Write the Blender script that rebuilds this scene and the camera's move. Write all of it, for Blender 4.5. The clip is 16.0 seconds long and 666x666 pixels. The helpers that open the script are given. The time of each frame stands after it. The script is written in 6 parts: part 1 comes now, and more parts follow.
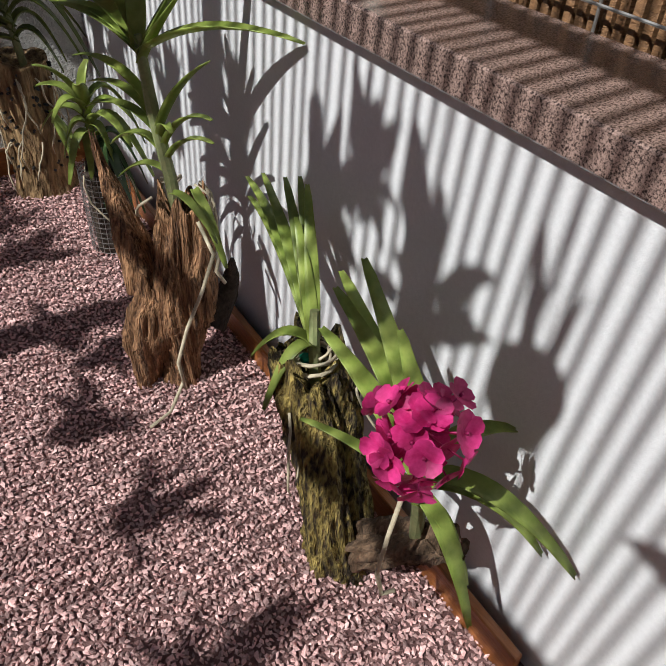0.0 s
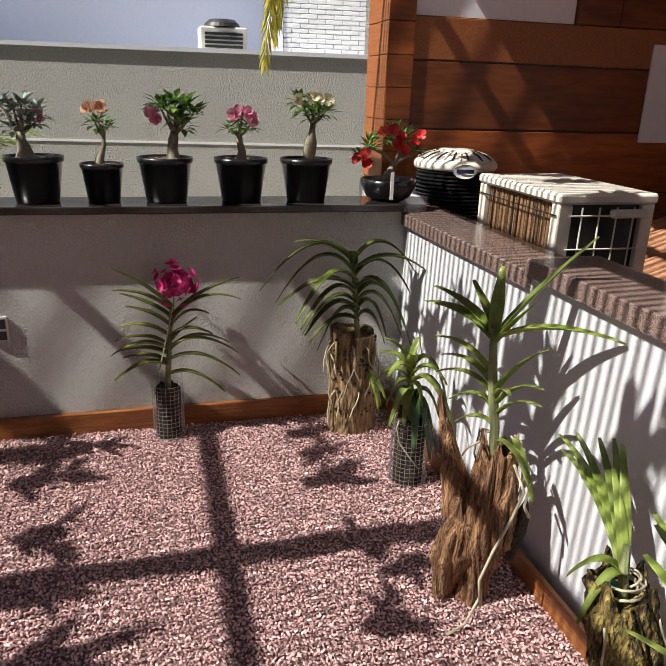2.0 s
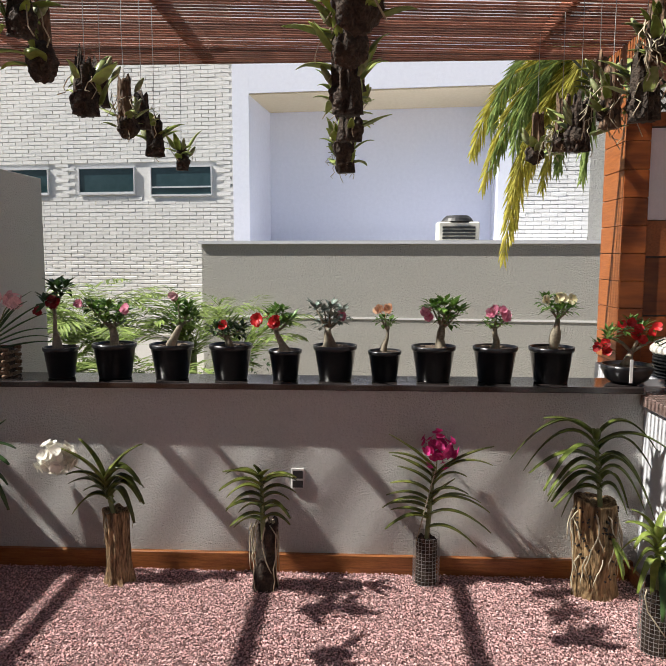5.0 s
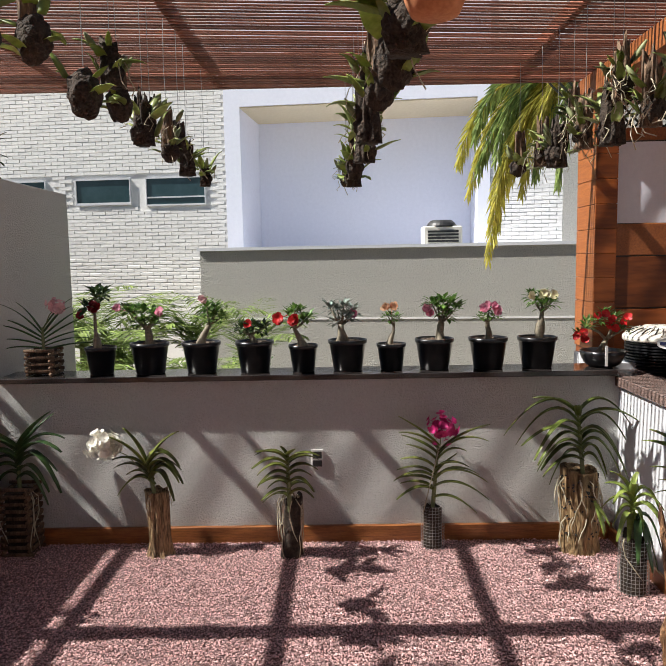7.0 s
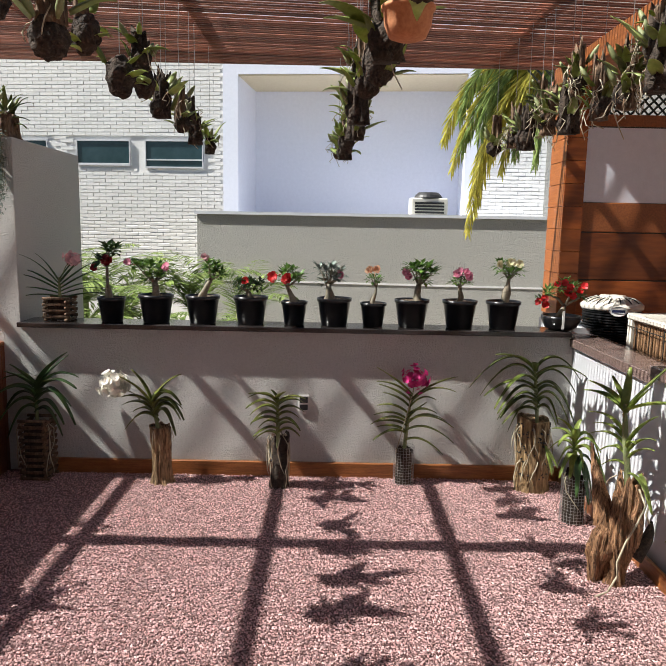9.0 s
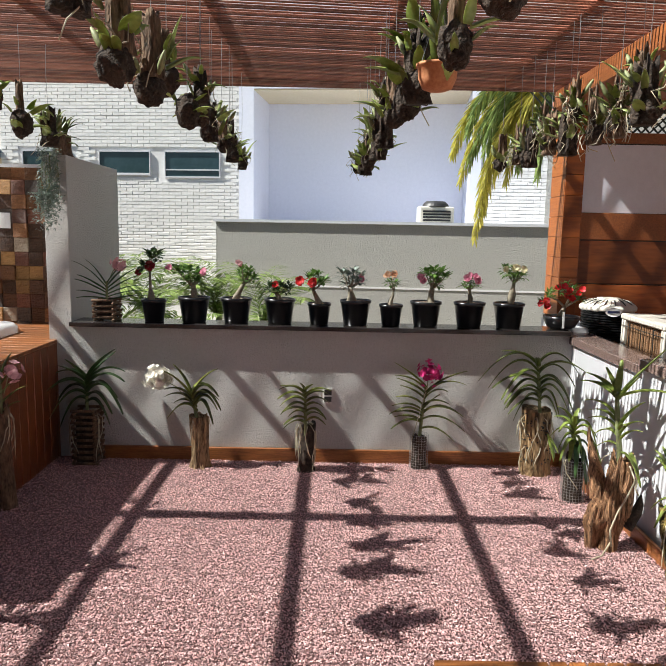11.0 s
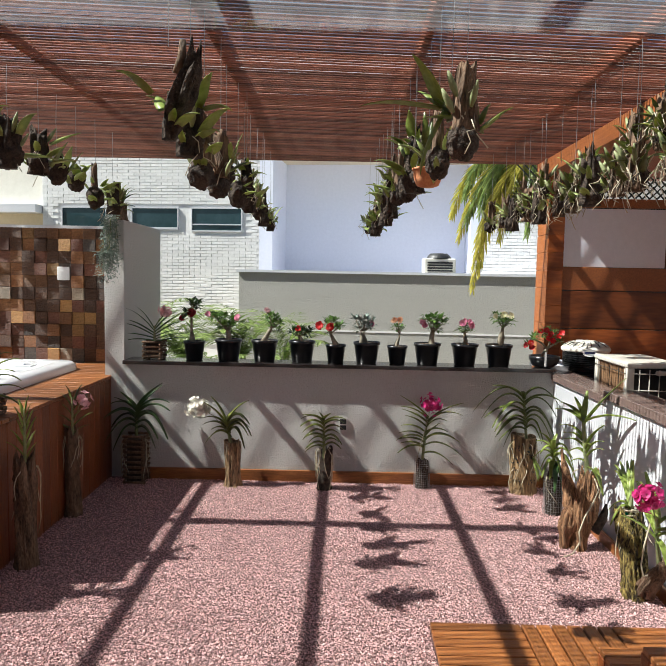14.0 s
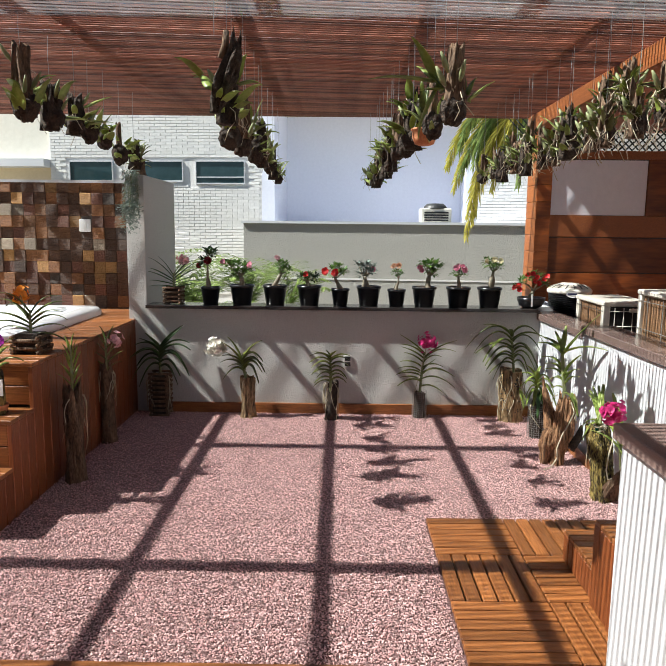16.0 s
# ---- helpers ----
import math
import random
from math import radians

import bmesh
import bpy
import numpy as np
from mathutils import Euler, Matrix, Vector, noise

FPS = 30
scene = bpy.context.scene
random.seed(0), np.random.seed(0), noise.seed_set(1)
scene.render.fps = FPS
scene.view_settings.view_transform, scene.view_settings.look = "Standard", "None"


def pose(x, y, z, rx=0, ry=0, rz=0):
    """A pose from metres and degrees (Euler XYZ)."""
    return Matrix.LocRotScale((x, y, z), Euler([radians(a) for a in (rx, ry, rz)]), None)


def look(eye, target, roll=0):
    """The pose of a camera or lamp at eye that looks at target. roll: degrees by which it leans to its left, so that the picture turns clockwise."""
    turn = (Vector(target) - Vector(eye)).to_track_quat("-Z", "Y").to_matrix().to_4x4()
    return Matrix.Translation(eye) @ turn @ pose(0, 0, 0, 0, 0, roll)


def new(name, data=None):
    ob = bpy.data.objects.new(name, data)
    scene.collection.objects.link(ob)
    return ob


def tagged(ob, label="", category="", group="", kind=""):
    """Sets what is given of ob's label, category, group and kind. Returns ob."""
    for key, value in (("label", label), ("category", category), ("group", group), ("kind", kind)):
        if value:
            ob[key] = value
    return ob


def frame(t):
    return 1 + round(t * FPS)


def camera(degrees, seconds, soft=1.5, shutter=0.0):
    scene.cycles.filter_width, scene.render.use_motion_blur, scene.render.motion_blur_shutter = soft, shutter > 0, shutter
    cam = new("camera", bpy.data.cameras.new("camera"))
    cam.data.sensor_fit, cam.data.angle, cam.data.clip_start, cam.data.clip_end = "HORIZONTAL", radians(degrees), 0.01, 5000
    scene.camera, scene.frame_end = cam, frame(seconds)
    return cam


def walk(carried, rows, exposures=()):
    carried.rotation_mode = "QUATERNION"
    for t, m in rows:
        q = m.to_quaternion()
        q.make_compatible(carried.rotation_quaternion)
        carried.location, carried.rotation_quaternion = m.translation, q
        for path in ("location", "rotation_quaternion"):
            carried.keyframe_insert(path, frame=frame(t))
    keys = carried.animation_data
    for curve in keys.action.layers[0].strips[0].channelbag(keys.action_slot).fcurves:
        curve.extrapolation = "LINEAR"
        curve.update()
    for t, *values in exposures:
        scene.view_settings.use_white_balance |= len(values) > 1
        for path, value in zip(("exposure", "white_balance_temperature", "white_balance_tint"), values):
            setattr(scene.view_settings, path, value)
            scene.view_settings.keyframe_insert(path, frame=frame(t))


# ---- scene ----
cam = camera(51.7, 16.0, soft=0.2)
PATH = [
    (0, (0.199, 0.02, 1.34), (1.043, 1.287, 0.044), 3.8),
    (0.5, (0.129, -0.139, 1.364), (0.978, 1.203, 0.148), 3.0),
    (1, (0.013, -0.171, 1.389), (0.799, 1.327, 0.322), 2.4),
    (1.5, (-0.181, -0.212, 1.416), (0.413, 1.399, 0.39), 3.4),
    (2, (-0.297, -0.252, 1.504), (0.184, 1.574, 0.845), 1.9),
    (2.5, (-0.346, -0.318, 1.556), (-0.182, 1.601, 1.019), 1.3),
    (3, (-0.38, -0.438, 1.592), (-0.458, 1.506, 1.127), -0.1),
    (3.5, (-0.419, -0.512, 1.593), (-0.579, 1.425, 1.121), 0.9),
    (4, (-0.49, -0.598, 1.653), (-0.68, 1.377, 1.405), 1.8),
    (4.5, (-0.565, -0.732, 1.686), (-0.681, 1.256, 1.501), 1.1),
    (5, (-0.606, -0.792, 1.694), (-0.703, 1.193, 1.473), 0.1),
    (7.5, (-0.813, -1.408, 1.702), (-0.825, 0.581, 1.492), -0.7),
    (8, (-0.779, -1.52, 1.686), (-0.782, 0.466, 1.452), 0.6),
    (8.5, (-0.772, -1.639, 1.686), (-0.767, 0.338, 1.384), 1.1),
    (11, (-0.939, -2.244, 1.713), (-0.938, -0.264, 1.425), 1.1),
    (11.5, (-0.948, -2.351, 1.713), (-0.962, -0.37, 1.438), 0.5),
    (12, (-0.984, -2.505, 1.719), (-0.997, -0.523, 1.447), 0.8),
    (12.5, (-1.006, -2.653, 1.748), (-0.983, -0.669, 1.498), 1.2),
    (13, (-0.97, -2.817, 1.763), (-0.965, -0.824, 1.602), 0.9),
    (13.5, (-0.952, -2.984, 1.759), (-0.977, -0.991, 1.596), 1.1),
    (14, (-0.982, -3.092, 1.766), (-1.011, -1.098, 1.608), 1.1),
    (14.5, (-1.036, -3.235, 1.751), (-1.042, -1.244, 1.558), 0.9),
    (15, (-1.065, -3.355, 1.776), (-1.061, -1.364, 1.59), 1.2),
    (15.5, (-1.061, -3.489, 1.764), (-1.073, -1.499, 1.566), 1.8),
    (16, (-1.048, -3.654, 1.744), (-1.066, -1.677, 1.448), 0.6),
]
walk(cam, [(t, look(eye, target, roll)) for t, eye, target, roll in PATH],
     [(0, 0.36, 6250, 8), (1.5, 0.60, 6500, 9), (2.5, 0.97, 6600, 10), (3.5, 1.0, 6600, 10), (5.0, 0.98, 6550, 10), (11.0, 1.14, 6350, 7), (16.0, 1.17, 6250, 5)])

# ---- world, sun ----
world = bpy.data.worlds.new("sky")
scene.world = world
world.use_nodes = True
wn = world.node_tree.nodes
sky = wn.new("ShaderNodeTexSky")
sky.sky_type = "NISHITA"
sky.sun_disc = False
sky.ozone_density = 1.8
SUN = Vector((0.864, 0.139, -1.0)).normalized()
sky.sun_elevation = math.asin(-SUN.z)
sky.sun_rotation = math.atan2(-SUN.x, -SUN.y)
wn["Background"].inputs["Strength"].default_value = 0.043
world.node_tree.links.new(sky.outputs[0], wn["Background"].inputs["Color"])
sun = new("sun", bpy.data.lights.new("sun", "SUN"))
sun.data.energy = 5.0
sun.data.angle = radians(0.5)
sun.data.color = (1.0, 0.965, 0.91)
sun.matrix_world = look((-SUN.x * 20, -SUN.y * 20, -SUN.z * 20), (0, 0, 0))

# ---- materials ----
def mat(name, c1, c2, scale=20.0, rough=0.6, bump=0.2, metal=0.0, fine=4.0, stretch=(1, 1, 1), island=0.0, obrand=0.0,
        translucent=0.0, spec=0.5, dist=0.01, lo=0.32, hi=0.68):
    """A two-scale noise material; island and obrand vary the value from piece to piece."""
    m = bpy.data.materials.new(name)
    m.use_nodes = True
    nt = m.node_tree
    n, ln = nt.nodes, nt.links.new
    b = n["Principled BSDF"]
    b.inputs["Roughness"].default_value = rough
    b.inputs["Metallic"].default_value = metal
    b.inputs["Specular IOR Level"].default_value = spec
    tc = n.new("ShaderNodeTexCoord")
    mp = n.new("ShaderNodeMapping")
    mp.inputs["Scale"].default_value = stretch
    ln(tc.outputs["Object"], mp.inputs["Vector"])
    a = n.new("ShaderNodeTexNoise")
    a.inputs["Scale"].default_value = scale
    a.inputs["Detail"].default_value = 5
    ln(mp.outputs[0], a.inputs["Vector"])
    f = n.new("ShaderNodeTexNoise")
    f.inputs["Scale"].default_value = scale * fine
    f.inputs["Detail"].default_value = 3
    ln(mp.outputs[0], f.inputs["Vector"])
    mix = n.new("ShaderNodeMath")
    mix.operation = "MULTIPLY_ADD"
    mix.inputs[1].default_value = 0.6
    ln(a.outputs["Fac"], mix.inputs[0])
    m2 = n.new("ShaderNodeMath")
    m2.operation = "MULTIPLY"
    m2.inputs[1].default_value = 0.4
    ln(f.outputs["Fac"], m2.inputs[0])
    ln(m2.outputs[0], mix.inputs[2])
    ramp = n.new("ShaderNodeValToRGB")
    ramp.color_ramp.elements[0].position = lo
    ramp.color_ramp.elements[1].position = hi
    ramp.color_ramp.elements[0].color = (*c1, 1)
    ramp.color_ramp.elements[1].color = (*c2, 1)
    ln(mix.outputs[0], ramp.inputs["Fac"])
    col = ramp.outputs["Color"]
    for amount, kind, out in ((island, "ShaderNodeNewGeometry", "Random Per Island"), (obrand, "ShaderNodeObjectInfo", "Random")):
        if amount:
            g = n.new(kind)
            r = n.new("ShaderNodeMapRange")
            r.inputs["To Min"].default_value = 1 - amount
            r.inputs["To Max"].default_value = 1 + amount
            ln(g.outputs[out], r.inputs["Value"])
            h = n.new("ShaderNodeHueSaturation")
            ln(r.outputs[0], h.inputs["Value"])
            ln(col, h.inputs["Color"])
            col = h.outputs["Color"]
    ln(col, b.inputs["Base Color"])
    if bump:
        bp = n.new("ShaderNodeBump")
        bp.inputs["Strength"].default_value = bump
        bp.inputs["Distance"].default_value = dist
        ln(mix.outputs[0], bp.inputs["Height"])
        ln(bp.outputs[0], b.inputs["Normal"])
    if translucent:
        tr = n.new("ShaderNodeBsdfTranslucent")
        ln(col, tr.inputs["Color"])
        ms = n.new("ShaderNodeMixShader")
        ms.inputs[0].default_value = translucent
        ln(b.outputs[0], ms.inputs[1])
        ln(tr.outputs[0], ms.inputs[2])
        ln(ms.outputs[0], n["Material Output"].inputs["Surface"])
    return m


def glass(name, tint, dust=0.2):
    """Sheet glass with a thin even film of dust."""
    m = bpy.data.materials.new(name)
    m.use_nodes = True
    n, ln = m.node_tree.nodes, m.node_tree.links.new
    gl = n.new("ShaderNodeBsdfGlossy")
    gl.inputs["Roughness"].default_value = 0.06
    tr = n.new("ShaderNodeBsdfTransparent")
    tr.inputs["Color"].default_value = (*tint, 1)
    du = n.new("ShaderNodeBsdfTranslucent")
    du.inputs["Color"].default_value = (0.70, 0.69, 0.72, 1)
    tc = n.new("ShaderNodeTexCoord")
    no = n.new("ShaderNodeTexNoise")
    no.inputs["Scale"].default_value = 9
    no.inputs["Detail"].default_value = 6
    ln(tc.outputs["Object"], no.inputs["Vector"])
    mr = n.new("ShaderNodeMapRange")
    mr.inputs["To Min"].default_value = dust * 0.5
    mr.inputs["To Max"].default_value = dust * 1.5
    ln(no.outputs["Fac"], mr.inputs["Value"])
    ms = n.new("ShaderNodeMixShader")
    ln(mr.outputs[0], ms.inputs[0])
    ln(tr.outputs[0], ms.inputs[1])
    ln(du.outputs[0], ms.inputs[2])
    mg = n.new("ShaderNodeMixShader")
    mg.inputs[0].default_value = 0.07
    ln(ms.outputs[0], mg.inputs[1])
    ln(gl.outputs[0], mg.inputs[2])
    ln(mg.outputs[0], n["Material Output"].inputs["Surface"])
    return m


M = {}
M["gravel"] = mat("gravel", (0.45, 0.240, 0.228), (0.78, 0.55, 0.53), 60, 0.85, 0.3, island=0.54, fine=5)
# same pink stone, darkened: the shade in the gaps between chips is in this colour
M["bed"] = mat("gravel_bed_shaded", (0.11, 0.055, 0.053), (0.24, 0.135, 0.128), 90, 0.9, 0.6)
M["stucco"] = mat("white_stucco", (0.63, 0.62, 0.59), (0.71, 0.70, 0.67), 80, 0.9, 1.0, fine=2.0, dist=0.032)
M["white"] = mat("white_paint", (0.56, 0.57, 0.59), (0.63, 0.64, 0.66), 110, 0.75, 0.35, dist=0.006)
M["grey_stucco"] = mat("grey_stucco", (0.47, 0.455, 0.415), (0.60, 0.585, 0.53), 46, 0.9, 1.0, fine=2.0, dist=0.085)
M["granite"] = mat("pink_granite", (0.022, 0.015, 0.014), (0.31, 0.215, 0.185), 300, 0.22, 0.05, fine=1.9, lo=0.40, hi=0.57)
M["black_granite"] = mat("black_granite", (0.012, 0.011, 0.011), (0.06, 0.05, 0.048), 160, 0.12, 0.02)
M["wood"] = mat("deck_wood", (0.15, 0.047, 0.013), (0.37, 0.14, 0.040), 14, 0.4, 0.25, stretch=(0.6, 8, 8), obrand=0.3, fine=5)
M["wood_y"] = mat("deck_wood_y", (0.15, 0.047, 0.013), (0.37, 0.14, 0.040), 14, 0.4, 0.25, stretch=(8, 0.6, 8), obrand=0.3, fine=5)
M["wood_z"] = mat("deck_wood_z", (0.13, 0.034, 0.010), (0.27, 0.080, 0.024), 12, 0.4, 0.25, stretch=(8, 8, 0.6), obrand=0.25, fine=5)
M["slat"] = mat("slat_wood", (0.175, 0.062, 0.037), (0.34, 0.14, 0.085), 10, 0.6, 0.25, stretch=(0.6, 10, 10), obrand=0.55)
M["beam"] = mat("beam_wood", (0.20, 0.058, 0.016), (0.35, 0.115, 0.03), 10, 0.5, 0.2, stretch=(8, 0.6, 8))
M["brick"] = mat("white_brick", (0.76, 0.75, 0.72), (0.86, 0.85, 0.82), 30, 0.85, 0.5, obrand=0.06, island=0.06)
M["mortar"] = mat("mortar", (0.68, 0.67, 0.65), (0.76, 0.75, 0.73), 30, 0.9, 0.5)
M["house_white"] = mat("house_white", (0.74, 0.76, 0.85), (0.80, 0.82, 0.91), 20, 0.8, 0.1, dist=0.004)
M["pierced"] = mat("pierced_log", (0.10, 0.058, 0.024), (0.38, 0.25, 0.12), 20, 0.85, 1.0, stretch=(1, 1, 0.22), dist=0.04, lo=0.40, hi=0.62)
M["window"] = mat("dark_window_glass", (0.015, 0.04, 0.045), (0.03, 0.06, 0.07), 2, 0.05, 0.0)
M["alu"] = mat("aluminium", (0.6, 0.61, 0.62), (0.68, 0.69, 0.70), 20, 0.4, 0.05, metal=0.3)
M["black"] = mat("black_plastic", (0.008, 0.008, 0.009), (0.016, 0.016, 0.018), 20, 0.28, 0.05)
M["leaf"] = mat("vanda_leaf", (0.055, 0.085, 0.016), (0.185, 0.225, 0.05), 14, 0.33, 0.1, translucent=0.22, island=0.2, obrand=0.3)
M["leaf_light"] = mat("light_leaf", (0.19, 0.27, 0.045), (0.38, 0.46, 0.11), 14, 0.4, 0.1, translucent=0.3, island=0.2, obrand=0.25)
M["leaf_pale"] = mat("pale_leaf", (0.26, 0.33, 0.09), (0.48, 0.54, 0.20), 14, 0.36, 0.1, translucent=0.35, island=0.25, obrand=0.2)
M["leaf_olive"] = mat("olive_leaf", (0.062, 0.083, 0.015), (0.22, 0.245, 0.05), 12, 0.30, 0.1, translucent=0.25, island=0.2, obrand=0.4)
M["leaf_dark"] = mat("dark_leaf", (0.028, 0.070, 0.022), (0.075, 0.14, 0.04), 14, 0.38, 0.1, translucent=0.15, obrand=0.3)
M["leaf_small"] = mat("small_leaf", (0.06, 0.15, 0.028), (0.19, 0.32, 0.07), 30, 0.45, 0.1, translucent=0.25, island=0.4)
M["palm"] = mat("palm_leaf", (0.125, 0.20, 0.045), (0.34, 0.42, 0.13), 10, 0.45, 0.1, translucent=0.35, island=0.45)
M["palm_yellow"] = mat("palm_yellow", (0.33, 0.32, 0.035), (0.68, 0.60, 0.13), 10, 0.45, 0.1, translucent=0.35, island=0.4)
M["silver_leaf"] = mat("silver_leaf", (0.16, 0.22, 0.18), (0.34, 0.41, 0.35), 30, 0.6, 0.1, island=0.3)
M["bark"] = mat("bark", (0.03, 0.018, 0.010), (0.24, 0.15, 0.09), 30, 0.9, 1.0, stretch=(1, 1, 0.3), dist=0.02)
M["bark_dark"] = mat("bark_dark", (0.012, 0.009, 0.007), (0.075, 0.052, 0.036), 26, 0.95, 1.0, dist=0.02)
M["drift"] = mat("driftwood", (0.070, 0.030, 0.014), (0.54, 0.29, 0.145), 52, 0.85, 1.0, stretch=(1, 1, 0.07), dist=0.05, lo=0.36, hi=0.60)
M["drift_pale"] = mat("pale_driftwood", (0.13, 0.08, 0.04), (0.48, 0.32, 0.17), 40, 0.85, 1.0, stretch=(1, 1, 0.14), dist=0.05, lo=0.40, hi=0.60)
M["mossy"] = mat("mossy_log", (0.035, 0.022, 0.010), (0.36, 0.27, 0.075), 30, 0.9, 1.0, stretch=(1, 1, 0.2), dist=0.06, lo=0.42, hi=0.60)
M["root"] = mat("aerial_root", (0.36, 0.31, 0.21), (0.55, 0.49, 0.36), 40, 0.7, 0.2)
M["stem"] = mat("green_stem", (0.16, 0.20, 0.08), (0.28, 0.29, 0.14), 30, 0.6, 0.2)
M["caudex"] = mat("caudex", (0.14, 0.12, 0.08), (0.30, 0.26, 0.19), 30, 0.7, 0.3)
M["wire"] = mat("galvanised_wire", (0.32, 0.32, 0.31), (0.46, 0.46, 0.45), 40, 0.4, 0.05, metal=0.7)
M["terracotta"] = mat("terracotta", (0.42, 0.15, 0.06), (0.58, 0.25, 0.11), 25, 0.8, 0.2)
M["soil"] = mat("bark_chips", (0.05, 0.035, 0.025), (0.28, 0.21, 0.15), 60, 0.95, 1.0)
M["acrylic"] = mat("white_acrylic", (0.80, 0.81, 0.82), (0.84, 0.85, 0.86), 10, 0.15, 0.0)
M["cream"] = mat("cream_enamel", (0.68, 0.65, 0.56), (0.76, 0.73, 0.64), 15, 0.4, 0.05)
M["coil"] = mat("rusty_coil", (0.13, 0.065, 0.03), (0.32, 0.17, 0.075), 30, 0.6, 0.5, stretch=(1, 1, 6))
M["dark"] = mat("dark_metal", (0.012, 0.012, 0.012), (0.03, 0.03, 0.03), 20, 0.5, 0.05)
M["roof"] = mat("clay_roof", (0.28, 0.12, 0.06), (0.50, 0.25, 0.13), 20, 0.85, 0.6)
M["socket"] = mat("socket_plate", (0.60, 0.59, 0.56), (0.66, 0.65, 0.62), 20, 0.35, 0.0)
M["cream_wall"] = mat("cream_render", (0.62, 0.52, 0.34), (0.70, 0.60, 0.42), 20, 0.85, 0.2)
# pavilion timber, its base colour darkened for the deep shade it stands in
M["panel_wood_shaded"] = mat("panel_wood_shaded", (0.12, 0.028, 0.007), (0.33, 0.090, 0.018), 3.5, 0.42, 0.06, stretch=(0.4, 2.5, 2.5), obrand=0.35, spec=0.3)
M["glass"] = glass("clear_glass", (0.90, 0.91, 0.91), 0.07)
M["grout"] = mat("dark_grout", (0.05, 0.035, 0.025), (0.09, 0.065, 0.045), 40, 0.9, 0.4)
M["ribbon"] = mat("tag_white", (0.7, 0.7, 0.68), (0.8, 0.8, 0.78), 20, 0.6, 0.0)
M["sack"] = mat("woven_sack", (0.62, 0.58, 0.52), (0.80, 0.77, 0.72), 40, 0.8, 0.6)
M["earth"] = mat("earth", (0.26, 0.23, 0.19), (0.40, 0.36, 0.31), 8, 0.95, 0.5)
M["lattice"] = mat("lattice", (0.02, 0.03, 0.02), (0.05, 0.06, 0.04), 20, 0.7, 0.1)


def petal_mat(name, c1, c2):
    M[name] = mat(name, c1, c2, 35, 0.5, 0.05, translucent=0.25, island=0.18)


petal_mat("magenta", (0.44, 0.010, 0.12), (0.66, 0.05, 0.25))
petal_mat("white_petal", (0.80, 0.77, 0.66), (0.88, 0.86, 0.78))
petal_mat("red", (0.48, 0.008, 0.012), (0.70, 0.03, 0.03))
petal_mat("dark_red", (0.16, 0.008, 0.015), (0.30, 0.02, 0.03))
petal_mat("pink", (0.66, 0.13, 0.27), (0.84, 0.45, 0.54))
petal_mat("pale_pink", (0.62, 0.30, 0.34), (0.78, 0.52, 0.52))
petal_mat("salmon", (0.72, 0.30, 0.16), (0.86, 0.62, 0.40))
petal_mat("yellow", (0.78, 0.72, 0.40), (0.86, 0.83, 0.62))
petal_mat("orange", (0.72, 0.22, 0.015), (0.85, 0.36, 0.04))
petal_mat("purple", (0.40, 0.02, 0.45), (0.60, 0.10, 0.62))


# ---- mesh helpers ----
def part(name, bm, material, parent=None, label="", smooth=False):
    me = bpy.data.meshes.new(name)
    bm.to_mesh(me)
    bm.free()
    me.materials.append(M[material] if isinstance(material, str) else material)
    if smooth:
        for p in me.polygons:
            p.use_smooth = True
    ob = new(name, me)
    ob.parent = parent
    if label:
        tagged(ob, label)
    return ob


def empty(name, loc, rz=0, label="", category="", group="", kind=""):
    e = new(name)
    e.empty_display_size = 0.1
    e.matrix_basis = pose(*loc, 0, 0, rz)
    return tagged(e, label, category, group, kind)


def add_box(bm, lo, hi, bevel=0.0):
    c = [(a + b) / 2 for a, b in zip(lo, hi)]
    s = [abs(b - a) for a, b in zip(lo, hi)]
    r = bmesh.ops.create_cube(bm, size=1, matrix=Matrix.Translation(c) @ Matrix.Diagonal((*s, 1)))
    if bevel:
        es = {e for v in r["verts"] for e in v.link_edges}
        bmesh.ops.bevel(bm, geom=list(es), offset=bevel, segments=1, affect="EDGES")
    return bm


def box(name, lo, hi, material, parent=None, label="", bevel=0.0):
    return part(name, add_box(bmesh.new(), lo, hi, bevel), material, parent, label)


def slab(name, lo, hi, material, label="", bevel=0.0):
    return tagged(box(name, lo, hi, material, None, "", bevel), label, "", "", "structure")


def lathe(bm, prof, seg=24, at=(0, 0, 0)):
    rings = []
    for r, z in prof:
        rings.append([bm.verts.new((at[0] + r * math.cos(2 * math.pi * i / seg), at[1] + r * math.sin(2 * math.pi * i / seg), at[2] + z)) for i in range(seg)])
    for a, b in zip(rings, rings[1:]):
        for i in range(seg):
            bm.faces.new((a[i], a[(i + 1) % seg], b[(i + 1) % seg], b[i]))
    bm.faces.new(rings[-1])
    bm.faces.new(rings[0][::-1])
    return bm


